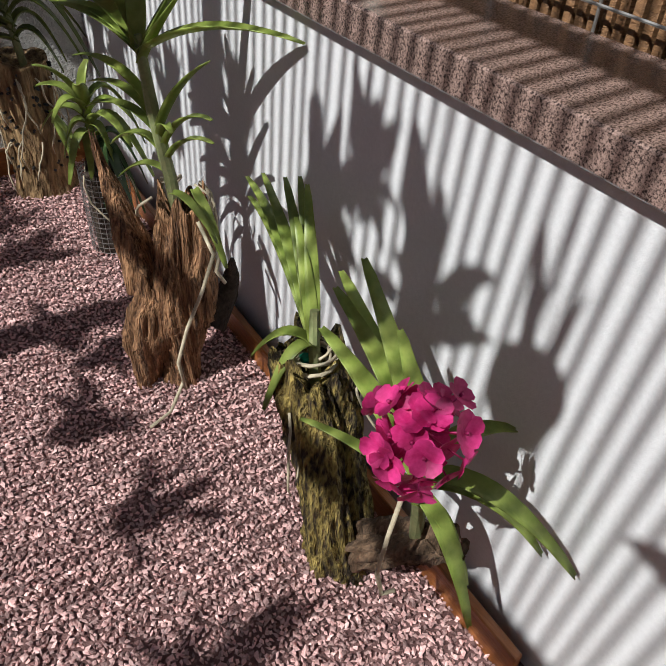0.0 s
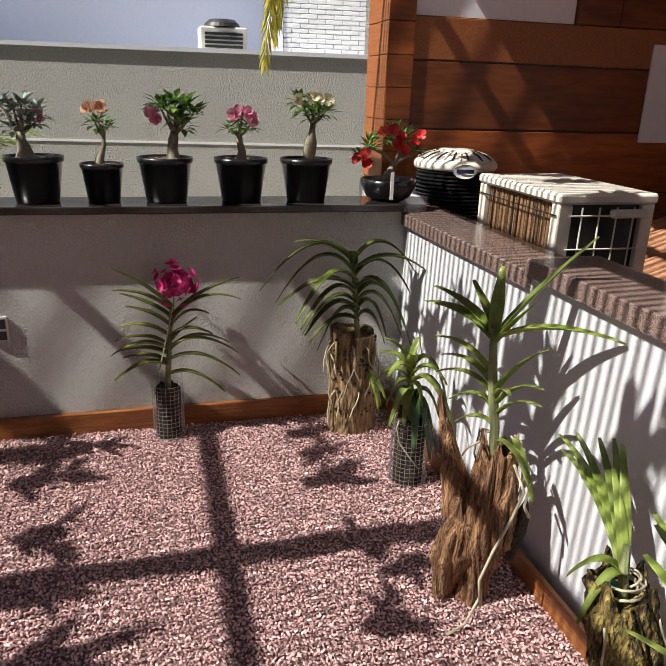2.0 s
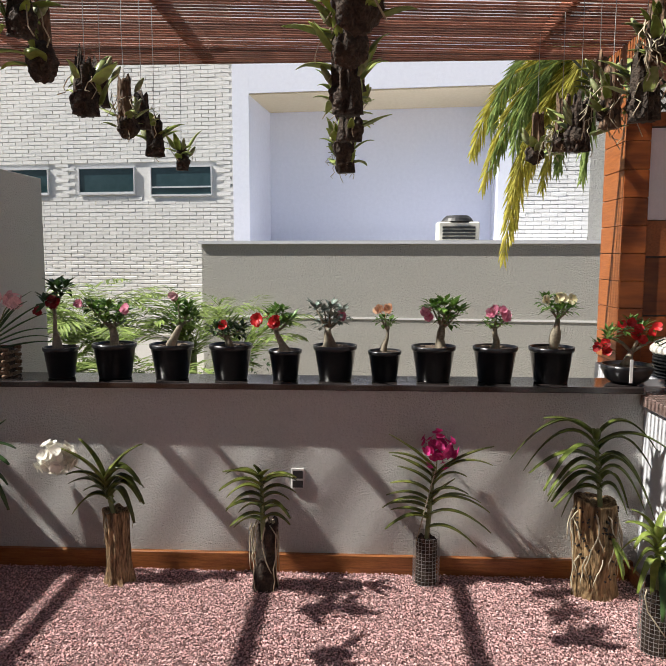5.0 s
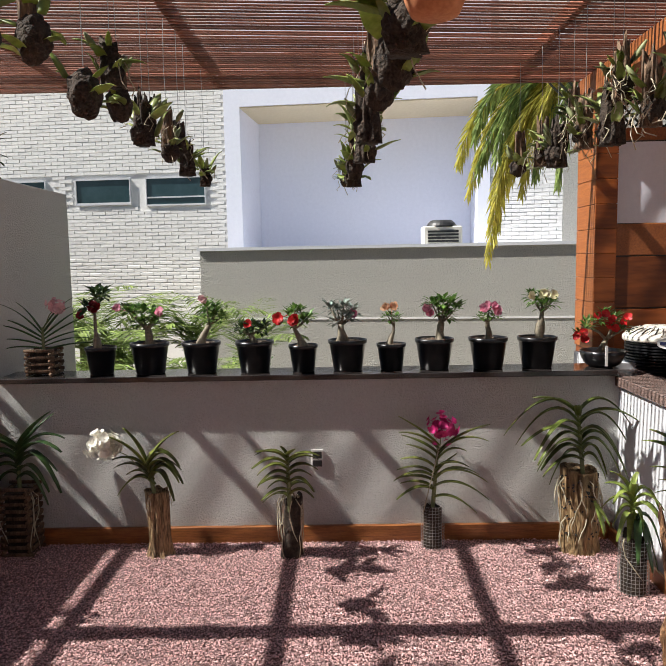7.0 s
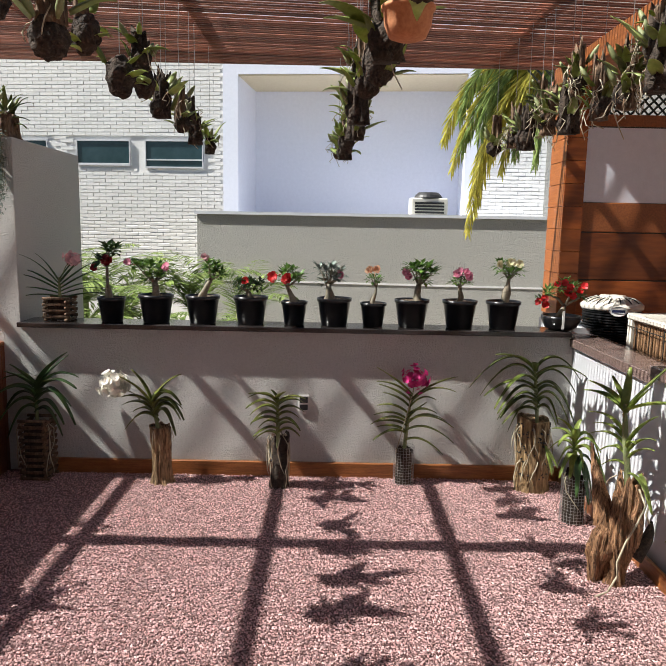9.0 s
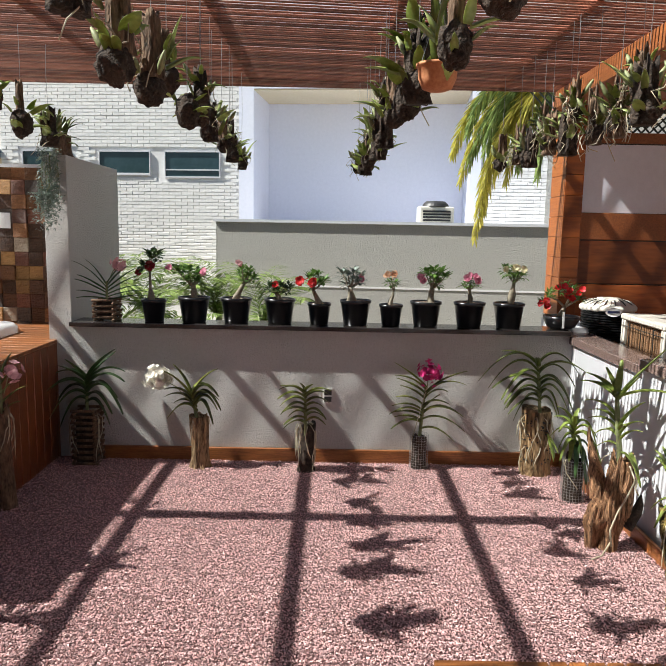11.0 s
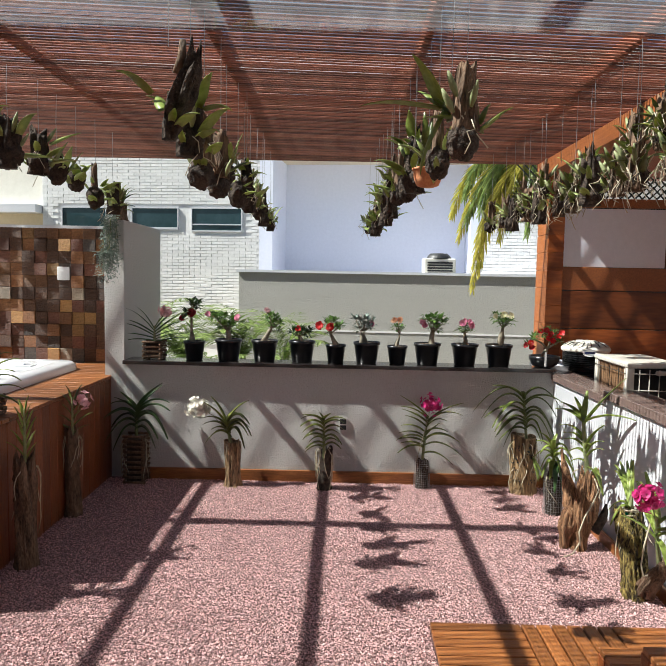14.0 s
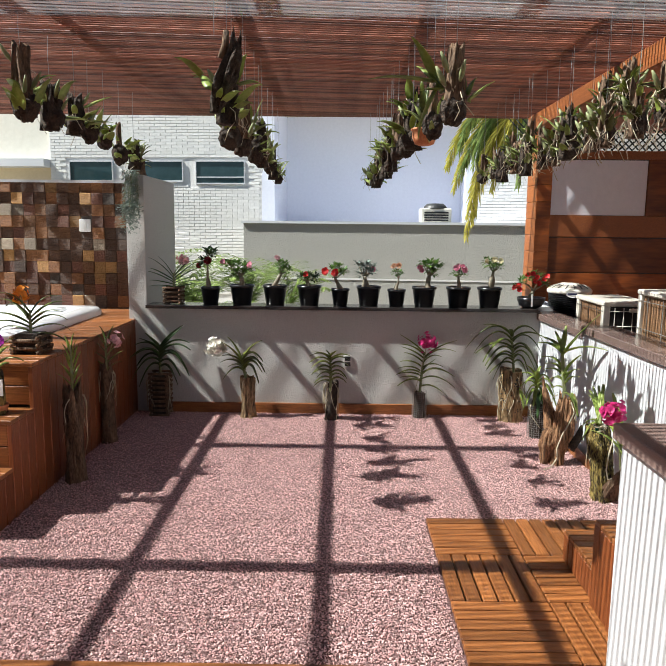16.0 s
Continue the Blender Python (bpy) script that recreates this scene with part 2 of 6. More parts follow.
def tube(bm, pts, rad, seg=6):
    """A round rod through points; rad is a number or one per point."""
    pts = [Vector(p) for p in pts]
    rs = rad if isinstance(rad, (list, tuple)) else [rad] * len(pts)
    rings = []
    for i, p in enumerate(pts):
        d = (pts[min(i + 1, len(pts) - 1)] - pts[max(i - 1, 0)]).normalized()
        u = d.orthogonal().normalized() if not rings else (u - d * u.dot(d)).normalized()
        w = d.cross(u)
        rings.append([bm.verts.new(p + rs[i] * (math.cos(2 * math.pi * k / seg) * u + math.sin(2 * math.pi * k / seg) * w)) for k in range(seg)])
    for a, b in zip(rings, rings[1:]):
        for k in range(seg):
            bm.faces.new((a[k], a[(k + 1) % seg], b[(k + 1) % seg], b[k]))
    bm.faces.new(rings[-1])
    bm.faces.new(rings[0][::-1])
    return bm


def strap(bm, base, az, elev, length, width, droop, n=8, fold=0.35, rnd=0.0, taper=0.45, twist=0.0):
    """One strap leaf: a channelled blade that leaves at an angle and bends down under its own weight."""
    p = Vector(base)
    e = radians(elev)
    a = radians(az)
    rows = []
    for i in range(n + 1):
        s = i / n
        d = Vector((math.cos(a) * math.cos(e), math.sin(a) * math.cos(e), math.sin(e)))
        side = Vector((-math.sin(a), math.cos(a), 0))
        up = side.cross(d)
        side = (side * math.cos(twist * s) + up * math.sin(twist * s))
        up = d.cross(side) * -1
        w = width * (0.75 + 0.35 * math.sin(math.pi * min(1, s * 1.3))) * (1 - taper * s ** 3) * (0.25 if i == n else 1)
        f = fold * (1 - 0.7 * s)
        rows.append((bm.verts.new(p - side * w / 2 - up * -w * f), bm.verts.new(p), bm.verts.new(p + side * w / 2 - up * -w * f)))
        p = p + d * length / n
        e -= radians(droop) / n * (0.4 + 1.2 * s)
        a += rnd / n
    for r0, r1 in zip(rows, rows[1:]):
        bm.faces.new((r0[0], r0[1], r1[1], r1[0]))
        bm.faces.new((r0[1], r0[2], r1[2], r1[1]))
    return bm


def solid(ob, t):
    md = ob.modifiers.new("thickness", "SOLIDIFY")
    md.thickness = t
    md.offset = 0
    return ob


def trunk_mesh(h, r0, r1, seed, groove=0.25, lean=(0, 0), rag=0.06, rings=18, seg=36, flare=0.25, waist=0.0, ridges=7):
    """A weathered log: deep upright grooves, swelling foot, ragged top."""
    rng = random.Random(seed)
    ph = [rng.uniform(0, 6.28) for _ in range(6)]
    off = Vector((rng.uniform(0, 50), rng.uniform(0, 50), rng.uniform(0, 50)))
    bm = bmesh.new()
    rows = []
    for j in range(rings + 1):
        s = j / rings
        row = []
        for i in range(seg):
            a = 2 * math.pi * i / seg
            r = r0 + (r1 - r0) * s + r0 * flare * max(0, 1 - s * 4) ** 2 - r0 * waist * math.sin(math.pi * s)
            tw = a + 0.6 * s + 0.25 * math.sin(3 * s + ph[0])
            g = abs(math.sin(ridges * tw / 2 + ph[1] + 0.6 * math.sin(2 * a + ph[2]))) ** 0.6
            nz = noise.noise(Vector((math.cos(a) * 2.2, math.sin(a) * 2.2, s * h * 5)) + off)
            nf = noise.noise(Vector((math.cos(a) * 6, math.sin(a) * 6, s * h * 9)) + off)
            r *= 1 - groove * (1 - g) + groove * 0.9 * nz + groove * 0.4 * nf
            z = h * s
            if j == rings:
                z += rag * h * 3 * (noise.noise(Vector((math.cos(a) * 1.6, math.sin(a) * 1.6, 7)) + off))
            row.append(bm.verts.new((r * math.cos(a) + lean[0] * s ** 1.4, r * math.sin(a) + lean[1] * s ** 1.4, z)))
        rows.append(row)
    for a, b in zip(rows, rows[1:]):
        for i in range(seg):
            bm.faces.new((a[i], a[(i + 1) % seg], b[(i + 1) % seg], b[i]))
    c = bm.verts.new((lean[0], lean[1], h * 0.93))
    for i in range(seg):
        bm.faces.new((rows[-1][i], rows[-1][(i + 1) % seg], c))
    bm.faces.new(rows[0][::-1])
    return bm


def gnarl(h, radii, seed, twist=1.2, lean=(0, 0), rings=40, seg=64, rough=0.34, oval=1.0):
    """Twisted weathered driftwood: deep torn ridges that wind upward, hollowed foot, splintered top."""
    rng = random.Random(seed)
    off = Vector((rng.uniform(0, 50), rng.uniform(0, 50), rng.uniform(0, 50)))
    bm = bmesh.new()
    rows = []
    for j in range(rings + 1):
        s = j / rings
        f = s * (len(radii) - 1)
        i0 = min(int(f), len(radii) - 2)
        u = f - i0
        u = u * u * (3 - 2 * u)
        R = radii[i0] * (1 - u) + radii[i0 + 1] * u
        row = []
        for i in range(seg):
            a = 2 * math.pi * i / seg
            t = a + twist * s + 0.3 * math.sin(4 * s + off.x)
            p = Vector((math.cos(t), math.sin(t), 0))
            big = noise.noise(p * 1.3 + Vector((0, 0, s * h * 2.2)) + off)
            ridge = 1 - 2 * abs(noise.noise(p * 3.4 + Vector((0, 0, s * h * 2.5)) + off))
            fine = 1 - 2 * abs(noise.noise(p * 9.0 + Vector((0, 0, s * h * 5)) + off))
            r = R * (0.92 + rough * (0.9 * big + 0.55 * (ridge - 0.5) + 0.22 * (fine - 0.5)))
            z = h * s
            if s > 0.86:
                z += (s - 0.86) / 0.14 * h * 0.30 * (noise.noise(Vector((math.cos(a) * 1.9, math.sin(a) * 1.9, 7)) + off) + 0.1)
            row.append(bm.verts.new((r * math.cos(a) * oval + lean[0] * s ** 1.3, r * math.sin(a) + lean[1] * s ** 1.3, z)))
        rows.append(row)
    for a, b in zip(rows, rows[1:]):
        for i in range(seg):
            bm.faces.new((a[i], a[(i + 1) % seg], b[(i + 1) % seg], b[i]))
    c = bm.verts.new((lean[0], lean[1], h * 0.86))
    for i in range(seg):
        bm.faces.new((rows[-1][i], rows[-1][(i + 1) % seg], c))
    bm.faces.new(rows[0][::-1])
    return bm


def petal(bm, c, u, v, n, size):
    """A rounded petal from c along u, as wide as v, cupped towards n."""
    ring = []
    for k, (s, w, up) in enumerate(((0.05, 0.10, 0), (0.4, 0.40, 0.08), (0.75, 0.48, 0.14), (1.0, 0.26, 0.10), (1.0, -0.26, 0.10), (0.75, -0.48, 0.14), (0.4, -0.40, 0.08), (0.05, -0.10, 0))):
        ring.append(bm.verts.new(c + u * s * size + v * w * size + n * up * size))
    m = bm.verts.new(c + u * 0.55 * size + n * 0.02 * size)
    for k in range(8):
        bm.faces.new((ring[k], ring[(k + 1) % 8], m))


def flower(bm, c, n, size, rng, petals=5):
    n = Vector(n).normalized()
    u = n.orthogonal().normalized()
    u.rotate(Matrix.Rotation(rng.uniform(0, 6.28), 3, n))
    for k in range(petals):
        d = u.copy()
        d.rotate(Matrix.Rotation(2 * math.pi * k / petals, 3, n))
        petal(bm, Vector(c), (d + n * rng.uniform(0.05, 0.4)).normalized(), n.cross(d), n, size * rng.uniform(0.85, 1.1))


def blade(bm, c, d, w, length, up):
    """A small pointed leaf with a folded midrib."""
    d = Vector(d).normalized()
    s = d.cross(Vector(up)).normalized()
    n = s.cross(d)
    p = [bm.verts.new(c), bm.verts.new(c + d * length * 0.5 + s * w / 2 + n * w * 0.15), bm.verts.new(c + d * length - n * w * 0.2), bm.verts.new(c + d * length * 0.5 - s * w / 2 + n * w * 0.15), bm.verts.new(c + d * length * 0.5)]
    bm.faces.new((p[0], p[1], p[4]))
    bm.faces.new((p[1], p[2], p[4]))
    bm.faces.new((p[2], p[3], p[4]))
    bm.faces.new((p[3], p[0], p[4]))

# ---- large structure ----
def ground_sheet():
    bm = bmesh.new()
    for lo, hi in (((-400, -400, -0.40), (400, -5.6, -0.025)), ((-400, 2.79, -0.40), (400, 400, -0.025)), ((-400, -5.6, -0.40), (-5.2, 2.79, -0.025)), ((0.93, -5.6, -0.40), (400, 2.79, -0.025))):
        add_box(bm, lo, hi)
    tagged(part("ground", bm, "earth"), "bare earth ground beyond the patio walls", "", "", "structure")
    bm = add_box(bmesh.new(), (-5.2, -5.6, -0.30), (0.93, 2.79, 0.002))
    tagged(part("gravel_floor", bm, "bed"), "pink crushed stone bed of the patio, darkened as the shade between chips", "", "", "structure")


def gravel_stones():
    """Loose crushed stone, one joined mesh of small irregular chips."""
    rng = np.random.default_rng(3)
    areas = ((-3.05, 0.88, 0.292, 2.735, 0.0099), (-3.2, -0.515, -1.135, 0.292, 0.0102), (-5.2, -3.2, -1.13, -0.07, 0.02))
    pos = []
    for x0, x1, y0, y1, p in areas:
        nx, ny = int((x1 - x0) / p), int((y1 - y0) / p)
        gx, gy = np.meshgrid(np.arange(nx), np.arange(ny))
        q = np.stack((x0 + (gx.ravel() + 0.5) * p, y0 + (gy.ravel() + 0.5) * p), 1)
        pos.append(np.concatenate((q + rng.uniform(-0.45, 0.45, q.shape) * p, np.full((len(q), 1), p)), 1))
    pos = np.concatenate(pos)
    n = len(pos)
    base = np.array(((1, 0, 0), (-1, 0, 0), (0, 1, 0), (0, -1, 0), (0, 0, 1), (0, 0, -1)), float)
    v = base[None] * rng.uniform(0.6, 1.25, (n, 6, 1)) + rng.uniform(-0.28, 0.28, (n, 6, 3))
    v *= rng.uniform(0.6, 1.25, (n, 1, 3)) * np.array((1.0, 0.82, 0.50)) * (pos[:, 2] * 0.76)[:, None, None]
    yaw, ta, tm = rng.uniform(0, 3.1416, n), rng.uniform(0, 6.2832, n), rng.normal(0, 0.33, n)
    q = np.stack((np.cos(yaw) * np.cos(tm), np.cos(ta) * np.sin(tm), np.sin(ta) * np.sin(tm), np.sin(yaw) * np.cos(tm)), 1)
    q /= np.linalg.norm(q, axis=1)[:, None]
    w, x, y, z = q.T
    R = np.stack((1 - 2 * (y * y + z * z), 2 * (x * y - z * w), 2 * (x * z + y * w), 2 * (x * y + z * w), 1 - 2 * (x * x + z * z), 2 * (y * z - x * w),
                  2 * (x * z - y * w), 2 * (y * z + x * w), 1 - 2 * (x * x + y * y)), 1).reshape(n, 3, 3)
    v = np.einsum("nij,nkj->nki", R, v)
    v[:, :, 0] += pos[:, 0, None]
    v[:, :, 1] += pos[:, 1, None]
    v[:, :, 2] += (0.003 + rng.uniform(0, 0.010, n))[:, None]
    tri = np.array(((0, 2, 4), (2, 1, 4), (1, 3, 4), (3, 0, 4), (2, 0, 5), (1, 2, 5), (3, 1, 5), (0, 3, 5)))
    f = (tri[None] + 6 * np.arange(n)[:, None, None]).reshape(-1)
    me = bpy.data.meshes.new("gravel")
    me.vertices.add(6 * n)
    me.vertices.foreach_set("co", v.reshape(-1).astype(np.float32))
    me.loops.add(len(f))
    me.loops.foreach_set("vertex_index", f.astype(np.int32))
    me.polygons.add(8 * n)
    me.polygons.foreach_set("loop_start", np.arange(0, 24 * n, 3, dtype=np.int32))
    me.update(calc_edges=True)
    me.shade_flat()
    me.materials.append(M["gravel"])
    tagged(new("gravel", me), "pink and mauve crushed stone gravel", "gravel", "", "stuff")


ground_sheet()
gravel_stones()

# patio walls
WALL_Y, WALL_X, TOP = 2.758, 0.83, 1.003
SHELF = 1.036
slab("wall_north", (-2.86, WALL_Y, -0.25), (0.83, 2.95, TOP), "stucco", "grey-white textured stucco half wall under a granite ledge")
slab("ledge", (-2.862, 2.713, TOP), (0.803, 3.0, SHELF - 0.001), "black_granite", "polished black granite ledge on the half wall", 0.004)
# the east wall runs a little askew
EAST = Matrix.Translation((WALL_X, 2.74, 0)) @ Matrix.Rotation(radians(1.35), 4, "Z") @ Matrix.Translation((-WALL_X, -2.74, 0))
for ob in (
        slab("wall_east", (WALL_X, 1.65, -0.25), (1.03, 2.95, 0.935), "white", "white painted half wall striped by slat shadows"),
        slab("wall_east_2", (WALL_X - 0.004, -1.055, -0.02), (1.03, 1.648, 0.975), "white", "white painted half wall striped by slat shadows"),
        slab("coping_east", (0.805, 1.652, 0.935), (1.06, 2.99, 0.992), "granite", "speckled pink granite coping on the white half wall", 0.004),
        slab("coping_east_2", (0.798, -1.035, 0.975), (1.06, 1.65, 1.034), "granite", "speckled pink granite coping on the white half wall", 0.004),
        slab("baseboard_east", (0.775, 0.30, -0.04), (0.797, 2.726, 0.085), "wood_y", "varnished orange wooden skirting board along the gravel", 0.003)):
    ob.matrix_basis = EAST
slab("wall_counter", (0.03, -3.3, -0.02), (0.86, -1.13, 0.968), "white", "white painted counter wall beside the deck")
slab("coping_counter", (0.0, -3.33, 0.969), (1.06, -1.105, 1.03), "granite", "speckled granite top of the counter wall", 0.004)
slab("column", (-3.035, 2.78, -0.25), (-2.864, 3.95, 2.228), "stucco", "white stucco pier at the end of the half wall", 0.004)
slab("baseboard", (-2.86, 2.728, -0.05), (0.80, WALL_Y - 0.001, 0.105), "wood", "varnished orange wooden skirting board along the gravel", 0.003)
slab("wall_south", (-8, -5.8, -0.02), (4, -5.6, 3.2), "white", "plain white house wall behind the patio")


# wall socket
so = empty("wall_socket", (-0.965, WALL_Y - 0.001, 0.515), 0, "white double wall socket with dark holes on the stucco wall", "socket")
box("plate", (-0.036, -0.008, -0.058), (0.036, 0, 0.058), "socket", so, "", 0.003)
box("outlet", (-0.027, -0.011, 0.004), (0.027, -0.0085, 0.046), "dark", so)
box("outlet", (-0.027, -0.011, -0.046), (0.027, -0.0085, -0.008), "dark", so)

# stone mosaic wall and the spa deck
MOS = tagged(box("wall_mosaic", (-6.4, 3.615, -0.02), (-3.036, 3.80, 2.20), "grout"), "brown and ochre split-face stone mosaic wall", "", "", "structure")
box("coping", (-6.4, 3.57, 2.201), (-3.036, 3.82, 2.228), "alu", MOS, "thin metal coping")
stone_mats = []
for i, (a, b) in enumerate((((0.05, 0.022, 0.012), (0.14, 0.065, 0.03)), ((0.15, 0.06, 0.02), (0.32, 0.14, 0.05)), ((0.30, 0.15, 0.045), (0.50, 0.27, 0.09)),
                            ((0.04, 0.03, 0.025), (0.11, 0.08, 0.06)), ((0.30, 0.23, 0.16), (0.42, 0.34, 0.25)), ((0.10, 0.035, 0.02), (0.20, 0.08, 0.045)))):
    stone_mats.append(mat("mosaic_stone_%s" % "abcdef"[i], a, b, 30, 0.7, 1.0, obrand=0.4, dist=0.03, stretch=(1, 1, 2.2)))
rng = random.Random(11)
tile_me = {}
for mi in range(6):
    for dv in range(3):
        bm = add_box(bmesh.new(), (-0.0595, -0.008 - 0.012 * dv, -0.0588), (0.0595, 0.012, 0.0588), 0.004)
        for vv in bm.verts:
            vv.co += Vector((rng.uniform(-1, 1), rng.uniform(-1, 1), rng.uniform(-1, 1))) * 0.0015
        me = bpy.data.meshes.new("stone_tile")
        bm.to_mesh(me)
        bm.free()
        me.materials.append(stone_mats[mi])
        tile_me[mi, dv] = me
for j in range(12):
    for i in range(25):
        mi = rng.choices(range(6), (6, 4.5, 2.2, 1.3, 1.2, 3.5))[0]
        t = new("stone_tile", tile_me[mi, rng.randrange(3)])
        t.location = (-3.098 - i * 0.120, 3.605, 0.855 + j * 0.1185)
        t.parent = MOS
sw = empty("wall_switch", (-3.715, 3.587, 1.765), 0, "white square switch plate on the stone mosaic wall", "switch")
box("plate", (-0.06, -0.010, -0.065), (0.06, 0.0, 0.065), "ribbon", sw, "", 0.004)
box("button", (-0.02, -0.014, -0.03), (0.02, -0.0105, 0.03), "ribbon", sw, "", 0.002)


def platform():
    """Wood-clad spa deck with steps down towards the house."""
    e = empty("spa_deck", (-0.024, 0, 0), 0, "reddish hardwood spa deck with wooden steps", "deck", "", "structure")
    top = 0.895
    box("core", (-5.6, 0.62, -0.02), (-2.985, 3.60, top - 0.025), "dark", e)
    y = 0.575
    while y < 3.56:
        box("plank", (-5.6, y, top - 0.024), (-2.955, y + 0.092, top), "wood", e, "", 0.003)
        y += 0.098
    y = 0.575
    while y < 2.74:
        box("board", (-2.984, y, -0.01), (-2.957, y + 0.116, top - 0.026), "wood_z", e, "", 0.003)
        y += 0.12
    for k, (y0, y1, z) in enumerate(((0.262, 0.573, 0.61), (-0.06, 0.26, 0.325))):
        box("core", (-5.0, y0 + 0.03, -0.02), (-2.985, y1 - 0.002, z - 0.026), "dark", e)
        for i in range(3):
            w = (y1 - y0) / 3
            box("tread", (-5.0, y0 + i * w, z - 0.025), (-2.955, y0 + (i + 1) * w - 0.006, z), "wood", e, "", 0.003)
        for i in range(3):
            w = (y1 - y0) / 3
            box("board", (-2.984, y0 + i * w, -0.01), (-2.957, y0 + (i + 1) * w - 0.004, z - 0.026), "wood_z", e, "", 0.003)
        for i in range(2):
            zz = z - 0.027 - i * 0.135
            box("riser", (-5.0, y0 + 0.006, zz - 0.13), (-2.986, y0 + 0.028, zz), "wood", e, "", 0.003)
    for i in range(2):
        zz = top - 0.026 - i * 0.125
        box("riser", (-5.6, 0.585, zz - 0.12), (-2.986, 0.608, zz), "wood", e, "", 0.003)


platform()


def hot_tub():
    e = empty("hot_tub", (-4.43, 2.26, 0.865), 0, "white acrylic hot tub set into the wooden deck", "hot tub")
    bm = bmesh.new()
    o = [(-1.03, -0.95), (1.03, -0.95), (1.03, 0.95), (-1.03, 0.95)]

    def ring(k, z, r):
        pts = []
        for cx, cy, a0 in ((1.03 - k - r, 0.95 - k - r, 0), (-1.03 + k + r, 0.95 - k - r, 90), (-1.03 + k + r, -0.95 + k + r, 180), (1.03 - k - r, -0.95 + k + r, 270)):
            for i in range(7):
                a = radians(a0 + 15 * i)
                pts.append(bm.verts.new((cx + r * math.cos(a), cy + r * math.sin(a), z)))
        return pts
    prof = [(0.012, 0.0, 0.16), (0.0, 0.03, 0.16), (0.0, 0.075, 0.16), (0.03, 0.105, 0.15), (0.16, 0.105, 0.14), (0.21, 0.085, 0.13), (0.25, 0.055, 0.12), (0.32, 0.045, 0.12)]
    rs = [ring(*p) for p in prof]
    for a, b in zip(rs, rs[1:]):
        for i in range(len(a)):
            bm.faces.new((a[i], a[(i + 1) % len(a)], b[(i + 1) % len(a)], b[i]))
    bm.faces.new(rs[-1])
    part("shell", bm, "acrylic", e, "", True)
    for x, y in ((0.62, 0.55), (-0.5, 0.6)):
        bm = bmesh.new()
        add_box(bm, (x - 0.16, y - 0.10, 0.0865), (x + 0.16, y + 0.08, 0.125), 0.02)
        part("headrest", bm, "acrylic", e, "moulded headrest", True)


hot_tub()


# pergola: slats lie on rafters, thick beam on the east side
PZ = 2.89
PER = empty("pergola", (0, 0, 0), 0, "wooden pergola roof of closely spaced thin slats", "pergola", "", "structure")
RAFT = [0.385, -0.61, -1.63, -2.65, -3.645, -4.64]
for x in RAFT:
    box("rafter", (x - 0.02, -3.9, PZ + 0.0102), (x + 0.02, 3.585, PZ + 0.083), "slat", PER, "", 0.003)
for y in (-2.74, -0.72, 1.30, 3.32):
    box("cross_beam", (-5.4, y - 0.055, PZ + 0.084), (0.86, y + 0.055, PZ + 0.134), "slat", PER, "", 0.003)
box("side_beam", (0.845, -3.9, PZ - 0.14), (0.93, 3.63, PZ - 0.001), "beam", PER, "thick varnished side beam", 0.004)
box("end_trim", (-5.4, 3.587, PZ - 0.004), (0.844, 3.615, PZ + 0.05), "slat", PER, "", 0.003)
for x in (-5.2,):
    box("post", (x - 0.06, 3.55, -0.02), (x + 0.06, 3.67, PZ), "beam", PER, "", 0.004)
rng = random.Random(5)
SKEW = 0.10
slat_me = {}
y = -4.2
while y < 4.0:
    # each slat is cut off where it would leave the roof's outline
    x0, x1 = -5.39, 0.905
    x0 = max(x0, (-3.9 - y) / SKEW - 2.245)
    x1 = min(x1, (3.58 - y) / SKEW - 2.245)
    if x1 - x0 > 0.3:
        key = (round(x0, 2), round(x1, 2))
        if key not in slat_me:
            bm = add_box(bmesh.new(), (x0 + 2.245, -0.0078, 0), (x1 + 2.245, 0.0078, 0.0088), 0.002)
            me = bpy.data.meshes.new("slat")
            bm.to_mesh(me)
            bm.free()
            me.materials.append(M["slat"])
            slat_me[key] = me
        s = new("slat", slat_me[key])
        s.location = (-2.245, y + rng.uniform(-0.003, 0.003), PZ + rng.uniform(-0.001, 0.0005))
        s.rotation_euler = (0, 0, SKEW + rng.uniform(-0.0006, 0.0006))
        s.parent = PER
    y += 0.042

# glass roof pane over the house side
GR = empty("glass_roof", (0, 0, 0), 0, "clear glass roof pane on wooden brackets", "glass roof", "", "structure")
g = box("pane", (-5.0, -3.9, 2.595), (0.80, -0.70, 2.605), "glass", GR)
g.visible_shadow = False
for x in (-3.84, -2.97, -2.10, -1.23, -0.36, 0.51):
    box("bracket", (x - 0.028, -3.9, 2.505), (x + 0.028, -1.62, 2.594), "beam", GR, "", 0.004)


